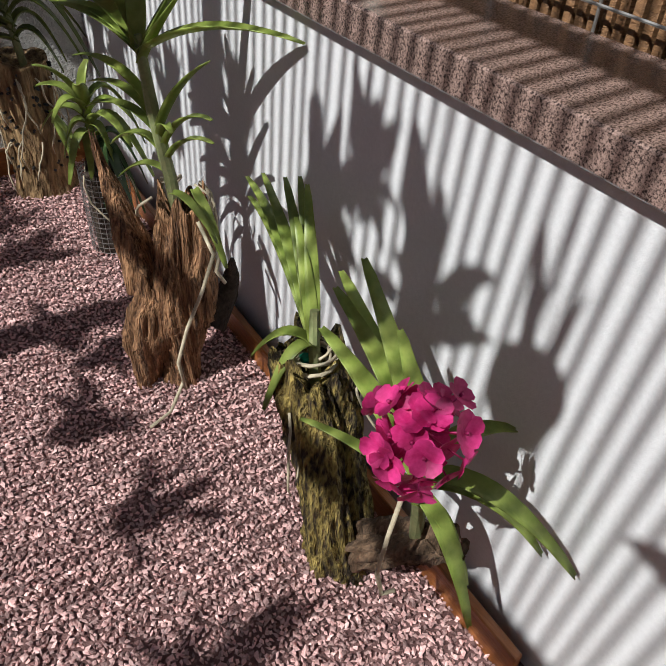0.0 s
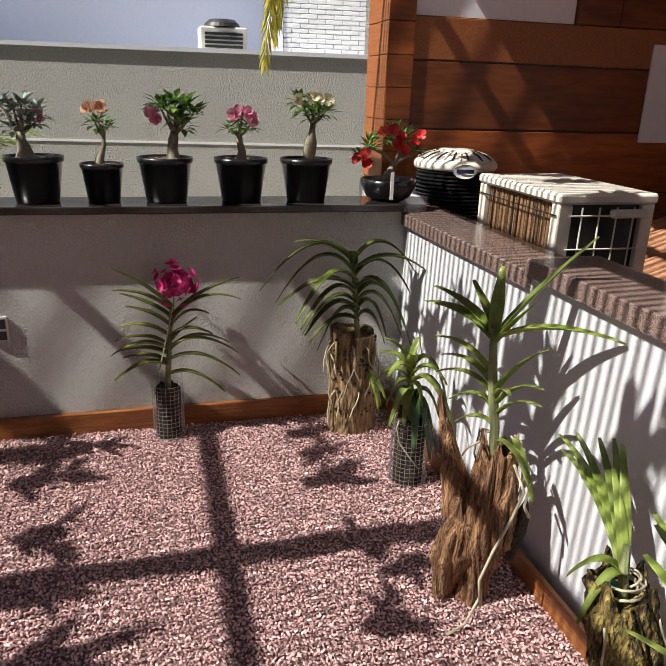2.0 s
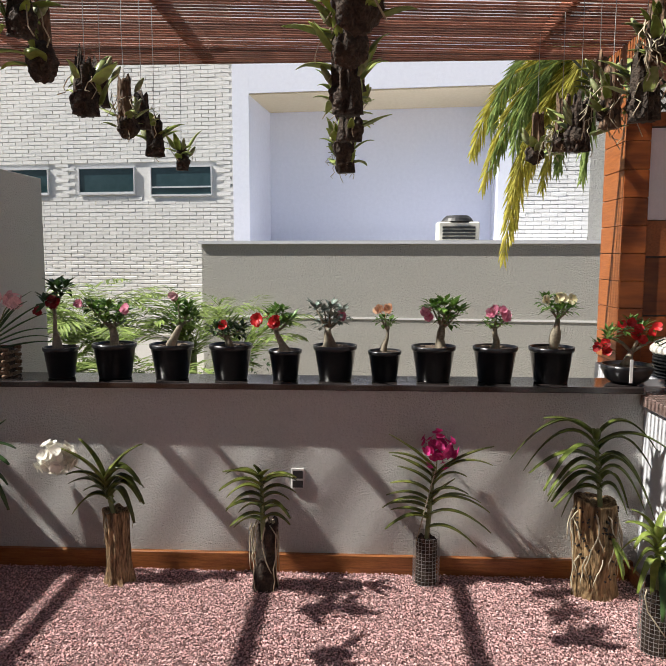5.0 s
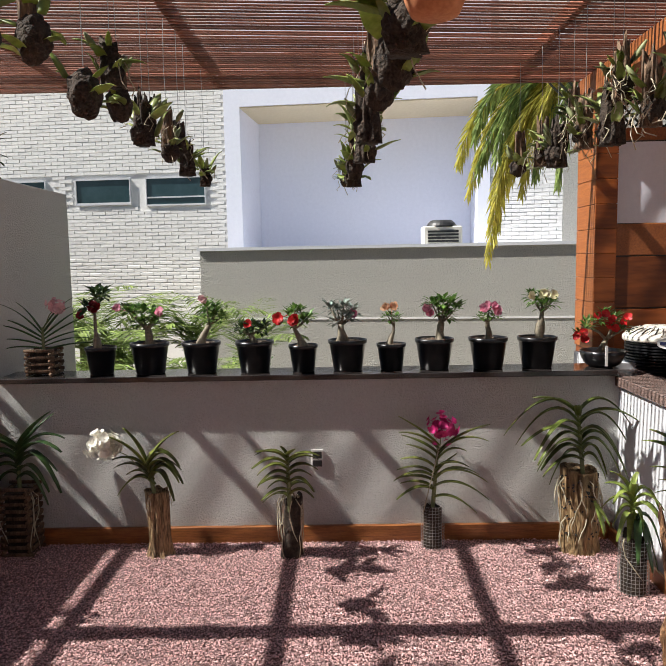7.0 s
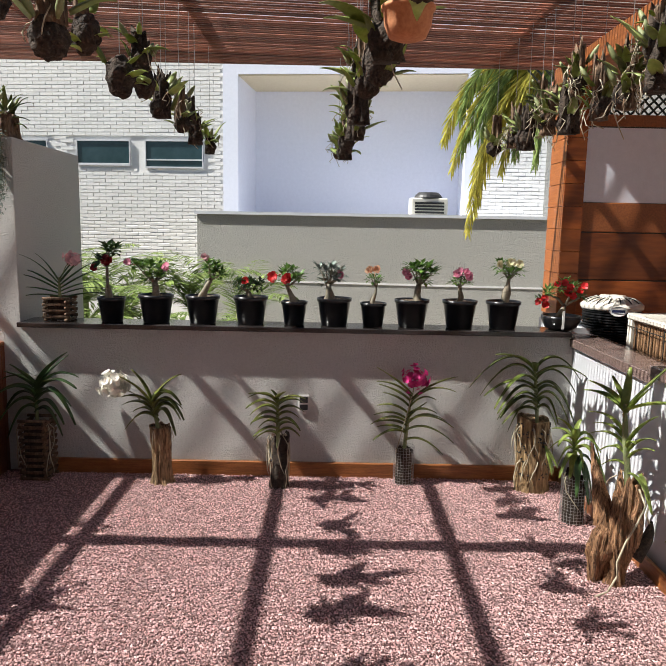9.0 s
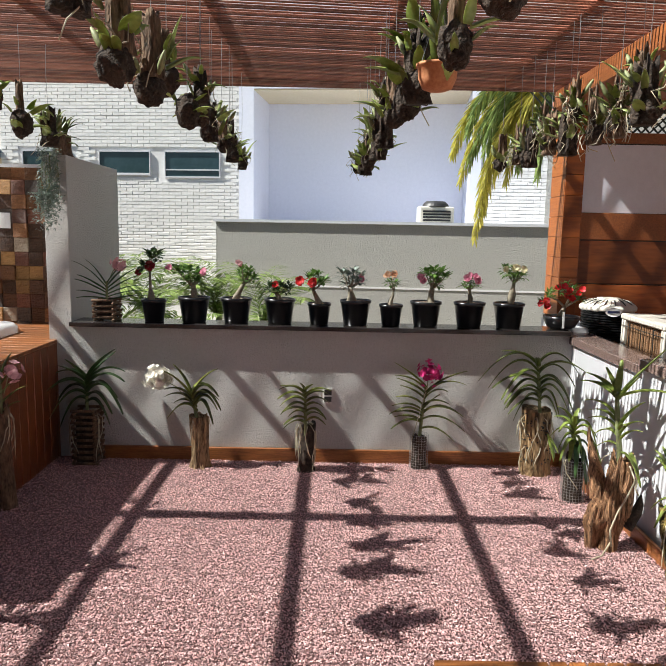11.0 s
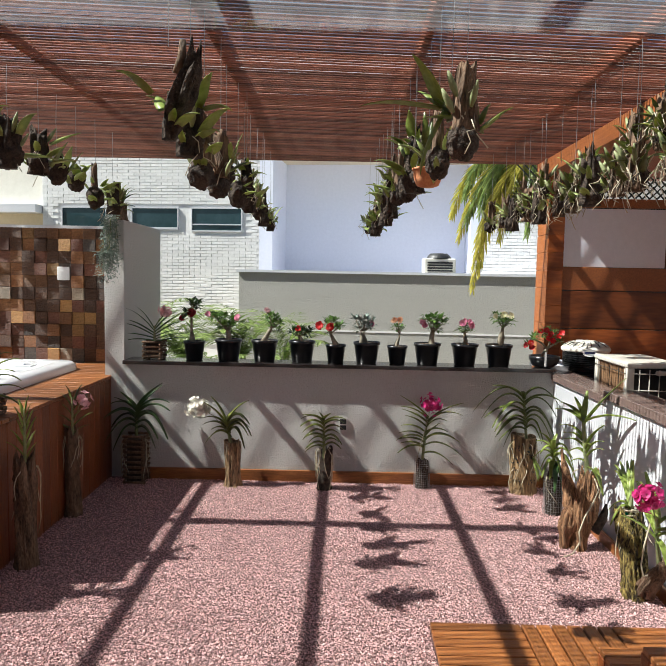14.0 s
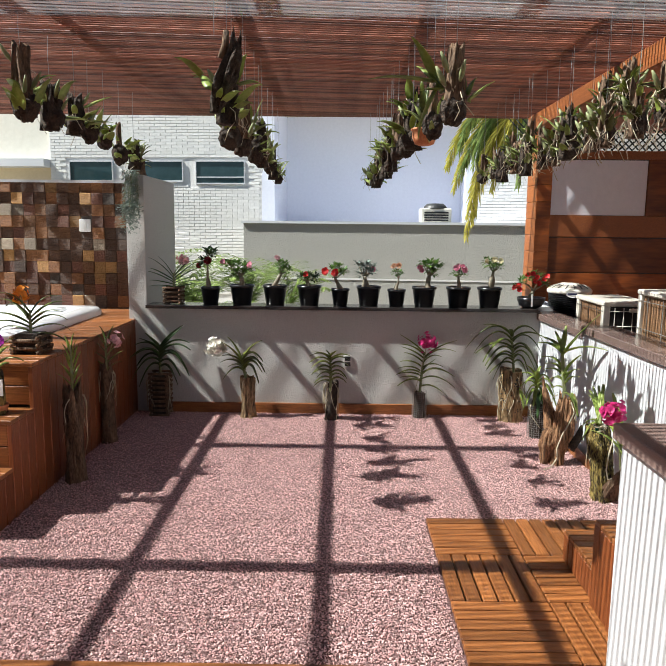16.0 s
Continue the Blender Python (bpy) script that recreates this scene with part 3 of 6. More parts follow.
# wooden clad structure in the north-east corner
def pavilion():
    e = empty("timber_pavilion", (-0.01, -0.08, 0.12), 0, "reddish timber clad wall with a white recessed panel", "wall", "", "structure")
    # pier with ribbed side; its sunlit face is coloured lighter with beam wood
    y0, y1 = 3.70, 4.08
    box("pier_core", (1.003, y0 + 0.012, -0.14), (1.135, y1, 2.77), "panel_wood_shaded", e)
    for k in range(11):
        z = 0.91 + k * 0.172
        box("cladding", (0.990, y0, z), (1.143, y0 + 0.0115, z + 0.168), "panel_wood_shaded", e, "", 0.002)
        box("cladding", (0.990, y0 + 0.0125, z), (1.0025, y1, z + 0.168), "beam", e, "", 0.002)
    box("pier_base", (0.86, 3.09, 0.78), (1.135, 3.699, 0.908), "white", e)
    # wall to the right
    box("wall_core", (1.136, 3.74, -0.14), (4.2, 3.86, 2.46), "dark", e)
    # the board from 1.58 takes lighter beam wood as a painted band of sunlight
    for z0, z1, m in ((0.10, 0.46, "panel_wood_shaded"), (0.47, 0.83, "panel_wood_shaded"), (0.84, 1.20, "panel_wood_shaded"), (1.21, 1.57, "panel_wood_shaded"), (1.58, 1.80, "beam"), (2.375, 2.46, "beam")):
        box("board", (1.145, 3.715, z0), (4.2, 3.739, z1), m, e, "", 0.003)
    box("panel", (1.150, 3.728, 1.805), (2.13, 3.7385, 2.365), "house_white", e, "white recessed panel")
    box("board", (2.135, 3.705, 1.805), (2.42, 3.7385, 2.37), "panel_wood_shaded", e, "", 0.003)
    box("board", (2.43, 3.715, 1.805), (4.2, 3.739, 2.37), "panel_wood_shaded", e, "", 0.003)
    box("panel", (2.68, 3.703, 1.15), (3.75, 3.7145, 1.72), "house_white", e, "white recessed panel")
    # lattice screen above
    bm = bmesh.new()
    for i in range(46):
        x = 1.0 + i * 0.07
        for s in (1, -1):
            a, b = Vector((x, 3.80 + 0.008 * s, 2.47)), Vector((x + 0.36 * s, 3.80 + 0.008 * s, 2.83))
            tube(bm, (a, b), 0.009, 4)
    part("lattice", bm, "lattice", e, "dark diagonal lattice screen")


pavilion()

# neighbouring buildings, turned a little against the patio
BEFORE = set(bpy.data.objects)
BR = tagged(box("house_wall", (-6.20, 8.83, -0.30), (-2.26, 9.2, 5.2), "mortar"), "white painted brick house wall", "house", "", "structure")


def brick_field(x0, x1, z0, z1, yf, parent, holes, limit):
    rng = random.Random(8)
    bw, bh = 0.20, 0.053
    mes = []
    for k in range(4):
        bm = add_box(bmesh.new(), (-bw / 2 + 0.004, -0.012, -bh / 2 + 0.004), (bw / 2 - 0.004, 0.01, bh / 2 - 0.004), 0.005)
        for v in bm.verts:
            v.co.y += rng.uniform(-0.0008, 0.0008)
            v.co.x += rng.uniform(-0.003, 0.003)
            v.co.z += rng.uniform(-0.003, 0.003)
        me = bpy.data.meshes.new("brick")
        bm.to_mesh(me)
        bm.free()
        me.materials.append(M["brick"])
        mes.append(me)
    rest = bmesh.new()
    count = 0
    z = z0 + bh / 2
    row = 0
    while z < z1:
        x = x0 + bw / 2 - (bw / 2 if row % 2 else 0)
        while x < x1 + bw / 4:
            a, b = max(x0, x - bw / 2), min(x1, x + bw / 2)
            if b - a > 0.05 and not any(a < h[1] and b > h[0] and z + bh / 2 > h[2] and z - bh / 2 < h[3] for h in holes):
                if b - a > bw - 0.01 and count < limit and 0.7 < z < 2.3:
                    o = new("brick", rng.choice(mes))
                    o.location = ((a + b) / 2, yf + rng.uniform(-0.002, 0.002), z)
                    o.parent = parent
                    count += 1
                else:
                    add_box(rest, (a + 0.004, yf - 0.012 + rng.uniform(-0.002, 0.002), z - bh / 2 + 0.004), (b - 0.004, yf + 0.008, z + bh / 2 - 0.004))
            x += bw
        z += bh
        row += 1
    o = part("brickwork", rest, "brick", parent)
    tagged(o, "", "", "", "stuff")


WINS = [(-5.82, -5.02, 2.32, 2.66), (-4.53, -3.71, 2.32, 2.66), (-3.45, -2.58, 2.29, 2.66)]
brick_field(-6.20, -2.26, 0.3, 4.6, 8.825, BR, [(a - 0.03, b + 0.03, c - 0.04, d + 0.03) for a, b, c, d in WINS], 290)
for k, (a, b, c, d) in enumerate(WINS):
    w = empty("window_%d" % (k + 1), (0, 0, 0), 0, "low wide house window with dark glass", "window", "", "structure")
    for lo, hi in (((a - 0.012, 8.795, c - 0.022), (b + 0.012, 8.83, c)), ((a - 0.012, 8.795, d), (b + 0.012, 8.83, d + 0.014)), ((a - 0.012, 8.795, c), (a, 8.83, d)), ((b, 8.795, c), (b + 0.012, 8.83, d))):
        box("frame", lo, hi, "white", w)
    box("pane", (a, 8.815, c), (b, 8.825, d), "window", w)
    box("rail", (a, 8.80, c + (0.09 if k == 2 else 0.0)), (b, 8.814, c + (0.11 if k == 2 else 0.015)), "alu", w)
NH = empty("neighbour_house", (0, 0, 0), 0, "white rendered house with a deep recessed wall", "house", "", "structure")
box("pier", (-2.259, 8.80, -0.30), (-2.03, 10.2, 5.2), "house_white", NH)
box("lintel", (-2.029, 8.80, 3.62), (1.29, 10.0, 5.2), "house_white", NH)
box("soffit", (-2.028, 8.815, 3.600), (1.289, 9.995, 3.617), "cream_wall", NH, "cream painted soffit of the recess")
box("recess_wall", (-2.029, 10.0, -0.30), (1.29, 10.2, 3.62), "house_white", NH)
box("pier", (1.291, 8.80, -0.30), (1.46, 10.2, 5.2), "house_white", NH)
BR2 = tagged(box("house_wall_2", (1.461, 8.83, -0.30), (2.44, 9.2, 5.2), "mortar"), "white painted brick house wall", "house", "", "structure")
brick_field(1.461, 2.44, 1.2, 4.2, 8.825, BR2, [], 150)
box("quoin", (2.441, 8.80, -0.30), (5.5, 9.4, 5.2), "grey_stucco", NH)
GW = slab("garden_wall", (-2.40, 7.5, -0.30), (3.6, 7.66, 1.575), "grey_stucco", "grey rough-cast garden wall with a groove")
slab("garden_wall_coping", (-2.43, 7.468, 1.576), (3.6, 7.69, 1.615), "white", "pale flat coping on the rough-cast wall")
slab("garden_wall_band", (-2.402, 7.492, 0.70), (3.6, 7.4995, 0.722), "mortar", "narrow groove band in the rough-cast wall")
slab("garden_wall_side", (-2.40, 7.661, -0.30), (-2.31, 8.82, 1.575), "grey_stucco", "grey rough-cast garden wall return")
slab("far_house", (-9.5, 8.9, -0.30), (-6.21, 12, 2.56), "cream_wall", "cream rendered house far behind the mosaic wall")
slab("far_house_band", (-9.6, 8.6, 2.561), (-6.21, 12, 2.70), "white", "white eaves band of the cream house")
slab("far_house_upper", (-9.5, 8.9, 2.701), (-6.21, 12, 4.8), "cream", "pale upper storey of the cream house")
slab("terrace_slab", (-2.18, 7.70, -0.30), (4.5, 9.99, 1.296), "house_white", "pale flat roof terrace behind the garden wall")
TURNED = Matrix.Translation((-2.36, 8.74, 0.265)) @ Matrix.Rotation(radians(-6), 4, "Z") @ Matrix.Translation((2.3, -8.8, 0))


def turn_neighbours():
    for o in set(bpy.data.objects) - BEFORE:
        if o.parent is None:
            o.matrix_basis = TURNED @ Matrix.Translation((0.0 if o.name.startswith("garden_wall") else -0.13, 0, 0)) @ o.matrix_basis


turn_neighbours()
slab("wall_west", (-7.2, -5.6, -0.02), (-7.0, 8.0, 3.0), "cream_wall", "plain cream boundary wall beyond the spa")
# added slab, closed against the side beam to block sun from the pavilion boards
slab("service_roof", (0.931, -0.6, 2.80), (4.3, 3.95, 2.87), "slat", "plain timber slab added to keep the sun off the service yard")
slab("wall_service", (4.2, -3.3, -0.02), (4.35, 3.77, 2.94), "white", "plain wall closing the service yard")
slab("eaves_south", (-7.0, -5.6, 3.06), (4.0, -3.95, 3.16), "white", "plain soffit of the house behind the patio")


# ---- deck tiles and steps beside the counter ----
def deck():
    e = empty("garden_deck", (0, 0, 0), 0, "square hardwood deck tiles laid in alternating directions", "deck", "", "structure")
    TX, TY = 0.462, 0.470
    z0, z1 = 0.004, 0.032
    box("underlay", (-0.50, -1.12, -0.02), (0.868, 0.285, z0 - 0.001), "dark", e)
    for r in range(3):
        for c in range(3):
            x0, y1 = -0.513 + c * TX, 0.297 - r * TY
            w = (TY if (r + c) % 2 == 0 else TX) / 6
            for k in range(6):
                if (r + c) % 2 == 0:
                    box("plank", (x0 + 0.003, y1 - (k + 1) * w + 0.005, z0), (x0 + TX - 0.003, y1 - k * w - 0.005, z1), "wood", e, "", 0.004)
                else:
                    box("plank", (x0 + k * w + 0.005, y1 - TY + 0.003, z0), (x0 + (k + 1) * w - 0.005, y1 - 0.003, z1), "wood_y", e, "", 0.004)
    f = empty("house_deck", (0, 0, 0), 0, "hardwood deck floor along the house", "deck", "", "structure")
    y = -1.14
    while y > -5.5:
        box("plank", (-5.5, y - 0.092, -0.02), (0.028, y, 0.032), "wood", f, "", 0.004)
        y -= 0.098


deck()


# ---- orchids on logs ----
def vanda(e, top, n, length, width, seed, leaf="leaf", span=0.22, az0=0.0, droop=70, elev=(15, 60), lean=(0, 0), stem=True, two_rank=True, spread=25, fold=0.35):
    """A vanda: an upright stem with strap leaves in two opposite ranks."""
    rng = random.Random(seed)
    if stem:
        bm = tube(bmesh.new(), [(lean[0] * s, lean[1] * s, top + span * s) for s in (0, 0.5, 1)], [0.011, 0.010, 0.006], 8)
        part("stem", bm, "stem", e)
    for k in range(n):
        s = (k + 0.5) / n
        az = az0 + (180 if k % 2 else 0) + rng.uniform(-spread, spread) if two_rank else rng.uniform(0, 360)
        el = elev[0] + (elev[1] - elev[0]) * s + rng.uniform(-8, 8)
        L = length * (0.75 + 0.35 * math.sin(math.pi * min(1, 0.25 + s * 0.7))) * rng.uniform(0.85, 1.1)
        bm = strap(bmesh.new(), (lean[0] * s, lean[1] * s, top + span * s), az, el, L, width * rng.uniform(0.85, 1.1), droop * rng.uniform(0.75, 1.2), 9, fold, rng.uniform(-0.4, 0.4))
        solid(part("leaf", bm, leaf, e, "", True), 0.0018)


def arch_leaf(e, base, tip, bow, width, material):
    """One strap leaf from base to tip that rises by bow on the way; its end is notched blunt."""
    b, t = Vector(base), Vector(tip)
    c = (b + t) / 2 + Vector((0, 0, bow * 2))
    c.x, c.y = b.x + (t.x - b.x) * 0.42, b.y + (t.y - b.y) * 0.42
    run = Vector((t.x - b.x, t.y - b.y, 0))
    flat = Vector((-run.y, run.x, 0)).normalized() if run.length > 0.01 else Vector((0, 1, 0))
    bm = bmesh.new()
    rows, n = [], 11
    for i in range(n + 1):
        q = i / n
        p = b * (1 - q) ** 2 + c * 2 * q * (1 - q) + t * q * q
        d = ((c - b) * (1 - q) + (t - c) * q).normalized()
        side = (flat - d * flat.dot(d)).normalized()
        up = side.cross(d)
        if up.z < 0:
            up = -up
        w = width * (0.80 + 0.30 * math.sin(math.pi * min(1, q * 1.25))) * (1 - 0.42 * q ** 4) * (0.62 if i == n else 1)
        f = 0.42 * (1 - 0.65 * q)
        rows.append((bm.verts.new(p - side * w / 2 + up * w * f), bm.verts.new(p - d * (0.18 * w if i == n else 0)), bm.verts.new(p + side * w / 2 + up * w * f)))
    for r0, r1 in zip(rows, rows[1:]):
        bm.faces.new((r0[0], r0[1], r1[1], r1[0]))
        bm.faces.new((r0[1], r0[2], r1[2], r1[1]))
    return solid(part("leaf", bm, material, e, "", True), 0.002)


def fan(e, leaves, width, material, seed, foot=(0.0, 0.0), lean=(0.0, 0.0), z0=0.0, z1=1.0, depth=0.07):
    """Leaves given as (height on the stem, reach, tip height, bow); the ranks stand nearly parallel to the wall."""
    rng = random.Random(seed)
    for h, reach, tz, bow in leaves:
        q = (h - z0) / (z1 - z0)
        bx, by = foot[0] + lean[0] * q, foot[1] + lean[1] * q
        arch_leaf(e, (bx, by, h), (reach, by + rng.uniform(-1.4, 0.8) * depth, tz), bow + rng.uniform(0, 0.008), width * rng.uniform(0.9, 1.1), material)
    part("stem", tube(bmesh.new(), [(foot[0], foot[1], z0 - 0.05), (foot[0] + lean[0] * 0.5, foot[1] + lean[1] * 0.5, (z0 + z1) / 2), (foot[0] + lean[0], foot[1] + lean[1], z1)], [0.013, 0.012, 0.007], 8), "stem", e)


def roots(e, pts, n, seed, length=0.25, rad=0.0028, spread=0.06):
    """Pale aerial roots that wander down the log."""
    rng = random.Random(seed)
    for k in range(n):
        a = rng.uniform(0, 6.28)
        p = Vector(pts) + Vector((math.cos(a), math.sin(a), 0)) * spread * rng.uniform(0.6, 1)
        q = [p.copy()]
        d = Vector((math.cos(a) * 0.35, math.sin(a) * 0.35, -0.8))
        L = length * rng.uniform(0.5, 1.2)
        for i in range(7):
            d = (d + Vector((rng.uniform(-.5, .5), rng.uniform(-.5, .5), rng.uniform(-.5, .15)))).normalized()
            p = p + d * L / 7
            rr = math.hypot(p.x, p.y)
            if rr > 0:
                hug = min(max(rr, spread), spread * 1.16)
                p.x, p.y = p.x / rr * hug, p.y / rr * hug
            p.z = max(p.z, 0.012)
            q.append(p.copy())
        part("root", tube(bmesh.new(), q, [rad] * 6 + [rad * 0.8, rad * 0.4], 5), "root", e, "", True)


def bloom(e, base, centre, n, size, colour, seed, radius=0.05, stemmat="stem", face=None, squash=1.0):
    """A flower spike: a bent stalk with a ball of flat five-petalled flowers, each flower a part."""
    rng = random.Random(seed)
    b, c = Vector(base), Vector(centre)
    mid = (b + c) / 2 + Vector((0, 0, (c - b).length * 0.12))
    part("flower_stalk", tube(bmesh.new(), [b, mid, c], 0.003, 6), stemmat, e)
    for k in range(n):
        z = 1 - 2 * (k + 0.5) / n
        a = k * 2.399 + rng.uniform(-.3, .3)
        d = Vector((math.cos(a) * math.sqrt(1 - z * z), math.sin(a) * math.sqrt(1 - z * z), z * squash))
        if face:
            d = (d + Vector(face) * 0.5)
        bm = bmesh.new()
        rr = radius * rng.uniform(0.45, 1.25)
        d = (d + Vector((rng.uniform(-.5, .5), rng.uniform(-.5, .5), rng.uniform(-.5, .5)))).normalized()
        at = c + Vector((d.x, d.y, d.z)) * rr
        tube(bm, (c, at), 0.0014, 4)
        flower(bm, at, d, size * rng.uniform(0.8, 1.1), rng)
        lip = at + d * size * 0.08
        tube(bm, (lip, lip + d.normalized() * size * 0.16), size * 0.09, 5)
        part("flower", bm, colour, e, "", True)


def log_body(e, h, r0, r1, seed, material, **kw):
    return part("log", trunk_mesh(h, r0, r1, seed, **kw), material, e, "", True)


def mesh_basket(e, h, r):
    """Wire netting bent into a cylinder."""
    for k in range(int(2 * math.pi * r / 0.019)):
        a = k / int(2 * math.pi * r / 0.019) * 2 * math.pi
        bm = tube(bmesh.new(), [(r * math.cos(a), r * math.sin(a), 0), (r * math.cos(a), r * math.sin(a), h)], 0.0011, 4)
        part("wire", bm, "wire", e)
    for k in range(int(h / 0.019) + 1):
        bm = bmesh.new()
        pts = [((r + 0.001) * math.cos(t * math.pi / 10), (r + 0.001) * math.sin(t * math.pi / 10), min(h, k * 0.019 + 0.002)) for t in range(21)]
        tube(bm, pts, 0.0011, 4)
        part("wire", bm, "wire", e)


def stick_crib(e, h, w, seed, material="bark"):
    """A basket of crossed sticks, layer on layer."""
    rng = random.Random(seed)
    z, k = 0.0, 0
    t = w * 0.13
    while z < h - t:
        for s in (-1, 1):
            o = s * (w / 2 - t / 2)
            a = (-w / 2 - 0.01, o, z + t / 2) if k % 2 else (o, -w / 2 - 0.01, z + t / 2)
            b = (w / 2 + 0.01, o, z + t / 2) if k % 2 else (o, w / 2 + 0.01, z + t / 2)
            part("stick", tube(bmesh.new(), (a, b), t * rng.uniform(0.46, 0.54), 8), material, e, "", True)
        z += t * 0.98
        k += 1
    part("filling", add_box(bmesh.new(), (-w / 2 + t, -w / 2 + t, 0.01), (w / 2 - t, w / 2 - t, h * 0.9)), "bark_dark", e)


# white-flowered vanda on a pale stump
e = empty("potted_orchid", (-1.885, 2.585, -0.004), 0, "white-flowered orchid on a pale weathered wooden stump", "orchid", "orchids on the gravel")
log_body(e, 0.40, 0.066, 0.068, 21, "drift_pale", groove=0.34, rings=30, seg=64, waist=0.1, lean=(-0.01, 0), rag=0.03)
fan(e, ((0.52, -0.262, 0.745, 0.025), (0.54, -0.195, 0.765, 0.02), (0.50, -0.24, 0.595, 0.035), (0.47, -0.262, 0.522, 0.045), (0.42, -0.235, 0.368, 0.075), (0.45, -0.20, 0.47, 0.04), (0.53, 0.125, 0.73, 0.03),
        (0.52, 0.14, 0.545, 0.085), (0.50, 0.16, 0.45, 0.10), (0.46, 0.125, 0.44, 0.08), (0.45, 0.10, 0.34, 0.10), (0.54, 0.08, 0.56, 0.07), (0.48, 0.13, 0.50, 0.06)), 0.044, "leaf_olive", 31, (-0.02, 0.0), (-0.05, 0.0), 0.40, 0.56)
bloom(e, (-0.04, 0.0, 0.46), (-0.29, -0.05, 0.68), 64, 0.031, "white_petal", 41, 0.080, squash=0.50)
roots(e, (0, 0, 0.39), 3, 5, 0.16, 0.003, 0.066)

# dark log with bare roots
e = empty("potted_orchid", (-1.118, 2.55, -0.004), 0, "orchid with many narrow leaves on a dark charred log", "orchid", "orchids on the gravel")
log_body(e, 0.36, 0.058, 0.052, 22, "bark_dark", groove=0.2, lean=(0.02, 0.01))
fan(e, ((0.59, -0.176, 0.665, 0.015), (0.57, -0.20, 0.595, 0.04), (0.55, -0.195, 0.568, 0.04), (0.52, -0.18, 0.50, 0.04), (0.49, -0.176, 0.443, 0.05), (0.46, -0.163, 0.475, 0.025), (0.43, -0.13, 0.40, 0.03), (0.40, -0.15, 0.38, 0.03), (0.36, -0.163, 0.306, 0.04),
        (0.60, 0.05, 0.685, 0.0), (0.57, 0.176, 0.622, 0.03), (0.55, 0.165, 0.565, 0.035), (0.51, 0.165, 0.515, 0.035), (0.48, 0.13, 0.475, 0.03), (0.44, 0.145, 0.415, 0.05), (0.41, 0.12, 0.40, 0.03), (0.37, 0.14, 0.37, 0.035), (0.58, -0.05, 0.66, 0.01)), 0.036, "leaf_olive", 32, (0.0, -0.03), (-0.01, 0.0), 0.33, 0.62, 0.10)
roots(e, (0, -0.02, 0.36), 18, 6, 0.40, 0.0034, 0.064)

# magenta vanda in a wire basket
e = empty("potted_orchid", (-0.288, 2.648, -0.004), 0, "magenta-flowered vanda in a wire mesh basket", "orchid", "orchids on the gravel")
log_body(e, 0.26, 0.055, 0.055, 23, "bark_dark", groove=0.12, flare=0)
mesh_basket(e, 0.27, 0.068)
fan(e, ((0.62, -0.20, 0.80, 0.0), (0.60, -0.20, 0.715, 0.02), (0.57, -0.18, 0.675, 0.01), (0.53, -0.155, 0.63, 0.01), (0.48, -0.19, 0.545, 0.025), (0.44, -0.21, 0.475, 0.03), (0.42, -0.23, 0.415, 0.045), (0.40, -0.21, 0.42, 0.02), (0.36, -0.185, 0.38, 0.02), (0.35, -0.217, 0.325, 0.04),
        (0.57, 0.325, 0.755, 0.02), (0.55, 0.333, 0.636, 0.06), (0.52, 0.19, 0.60, 0.04), (0.45, 0.14, 0.575, 0.0), (0.43, 0.31, 0.417, 0.055), (0.41, 0.28, 0.43, 0.05), (0.37, 0.315, 0.315, 0.06), (0.30, 0.25, 0.228, 0.05), (0.48, 0.20, 0.51, 0.03)), 0.032, "leaf_olive", 33, (0.0, 0.0), (0.035, 0.0), 0.28, 0.63)
part("stake", tube(bmesh.new(), [(-0.06, -0.03, 0.22), (0.04, -0.01, 0.62)], 0.003, 6), "root", e)
bloom(e, (0.04, 0, 0.55), (0.05, -0.03, 0.735), 40, 0.025, "magenta", 43, 0.080, squash=0.95)

# large vanda on the pierced log in the corner
e = empty("potted_orchid", (0.548, 2.595, -0.01), 0, "large green vanda on a thick log drilled with holes", "orchid", "orchids on the gravel")
log_body(e, 0.495, 0.108, 0.104, 24, "pierced", groove=0.16, rings=30, seg=64, flare=0.15, ridges=5, rag=0.02)
rng = random.Random(77)
# solid dark plugs stand in for the shade inside the drilled holes
for k in range(85):
    a, z = rng.uniform(3.2, 6.8), rng.uniform(0.10, 0.475)
    r = 0.107 + 0.017 * max(0, 1 - z / 0.495 * 4) ** 2
    bm = tube(bmesh.new(), [((r - 0.02) * math.cos(a), (r - 0.02) * math.sin(a), z), ((r + 0.001) * math.cos(a), (r + 0.001) * math.sin(a), z)], 0.0048, 8)
    part("hole_shade_plug", bm, "dark", e)
fan(e, ((0.81, -0.285, 0.917, 0.03), (0.82, -0.42, 0.677, 0.13), (0.76, -0.346, 0.617, 0.14), (0.73, -0.30, 0.590, 0.11), (0.69, -0.36, 0.66, 0.07), (0.62, -0.233, 0.474, 0.10), (0.59, -0.25, 0.52, 0.08), (0.56, -0.158, 0.39, 0.10), (0.54, -0.21, 0.45, 0.06), (0.80, -0.06, 0.89, 0.01),
        (0.81, 0.268, 0.767, 0.11), (0.77, 0.31, 0.775, 0.07), (0.74, 0.27, 0.654, 0.11), (0.69, 0.233, 0.444, 0.15), (0.65, 0.25, 0.52, 0.11), (0.62, 0.203, 0.48, 0.11), (0.58, 0.165, 0.45, 0.10), (0.55, 0.135, 0.44, 0.08), (0.66, -0.27, 0.55, 0.10)), 0.038, "leaf", 34, (0.02, -0.01), (-0.04, 0.0), 0.50, 0.84, 0.12)
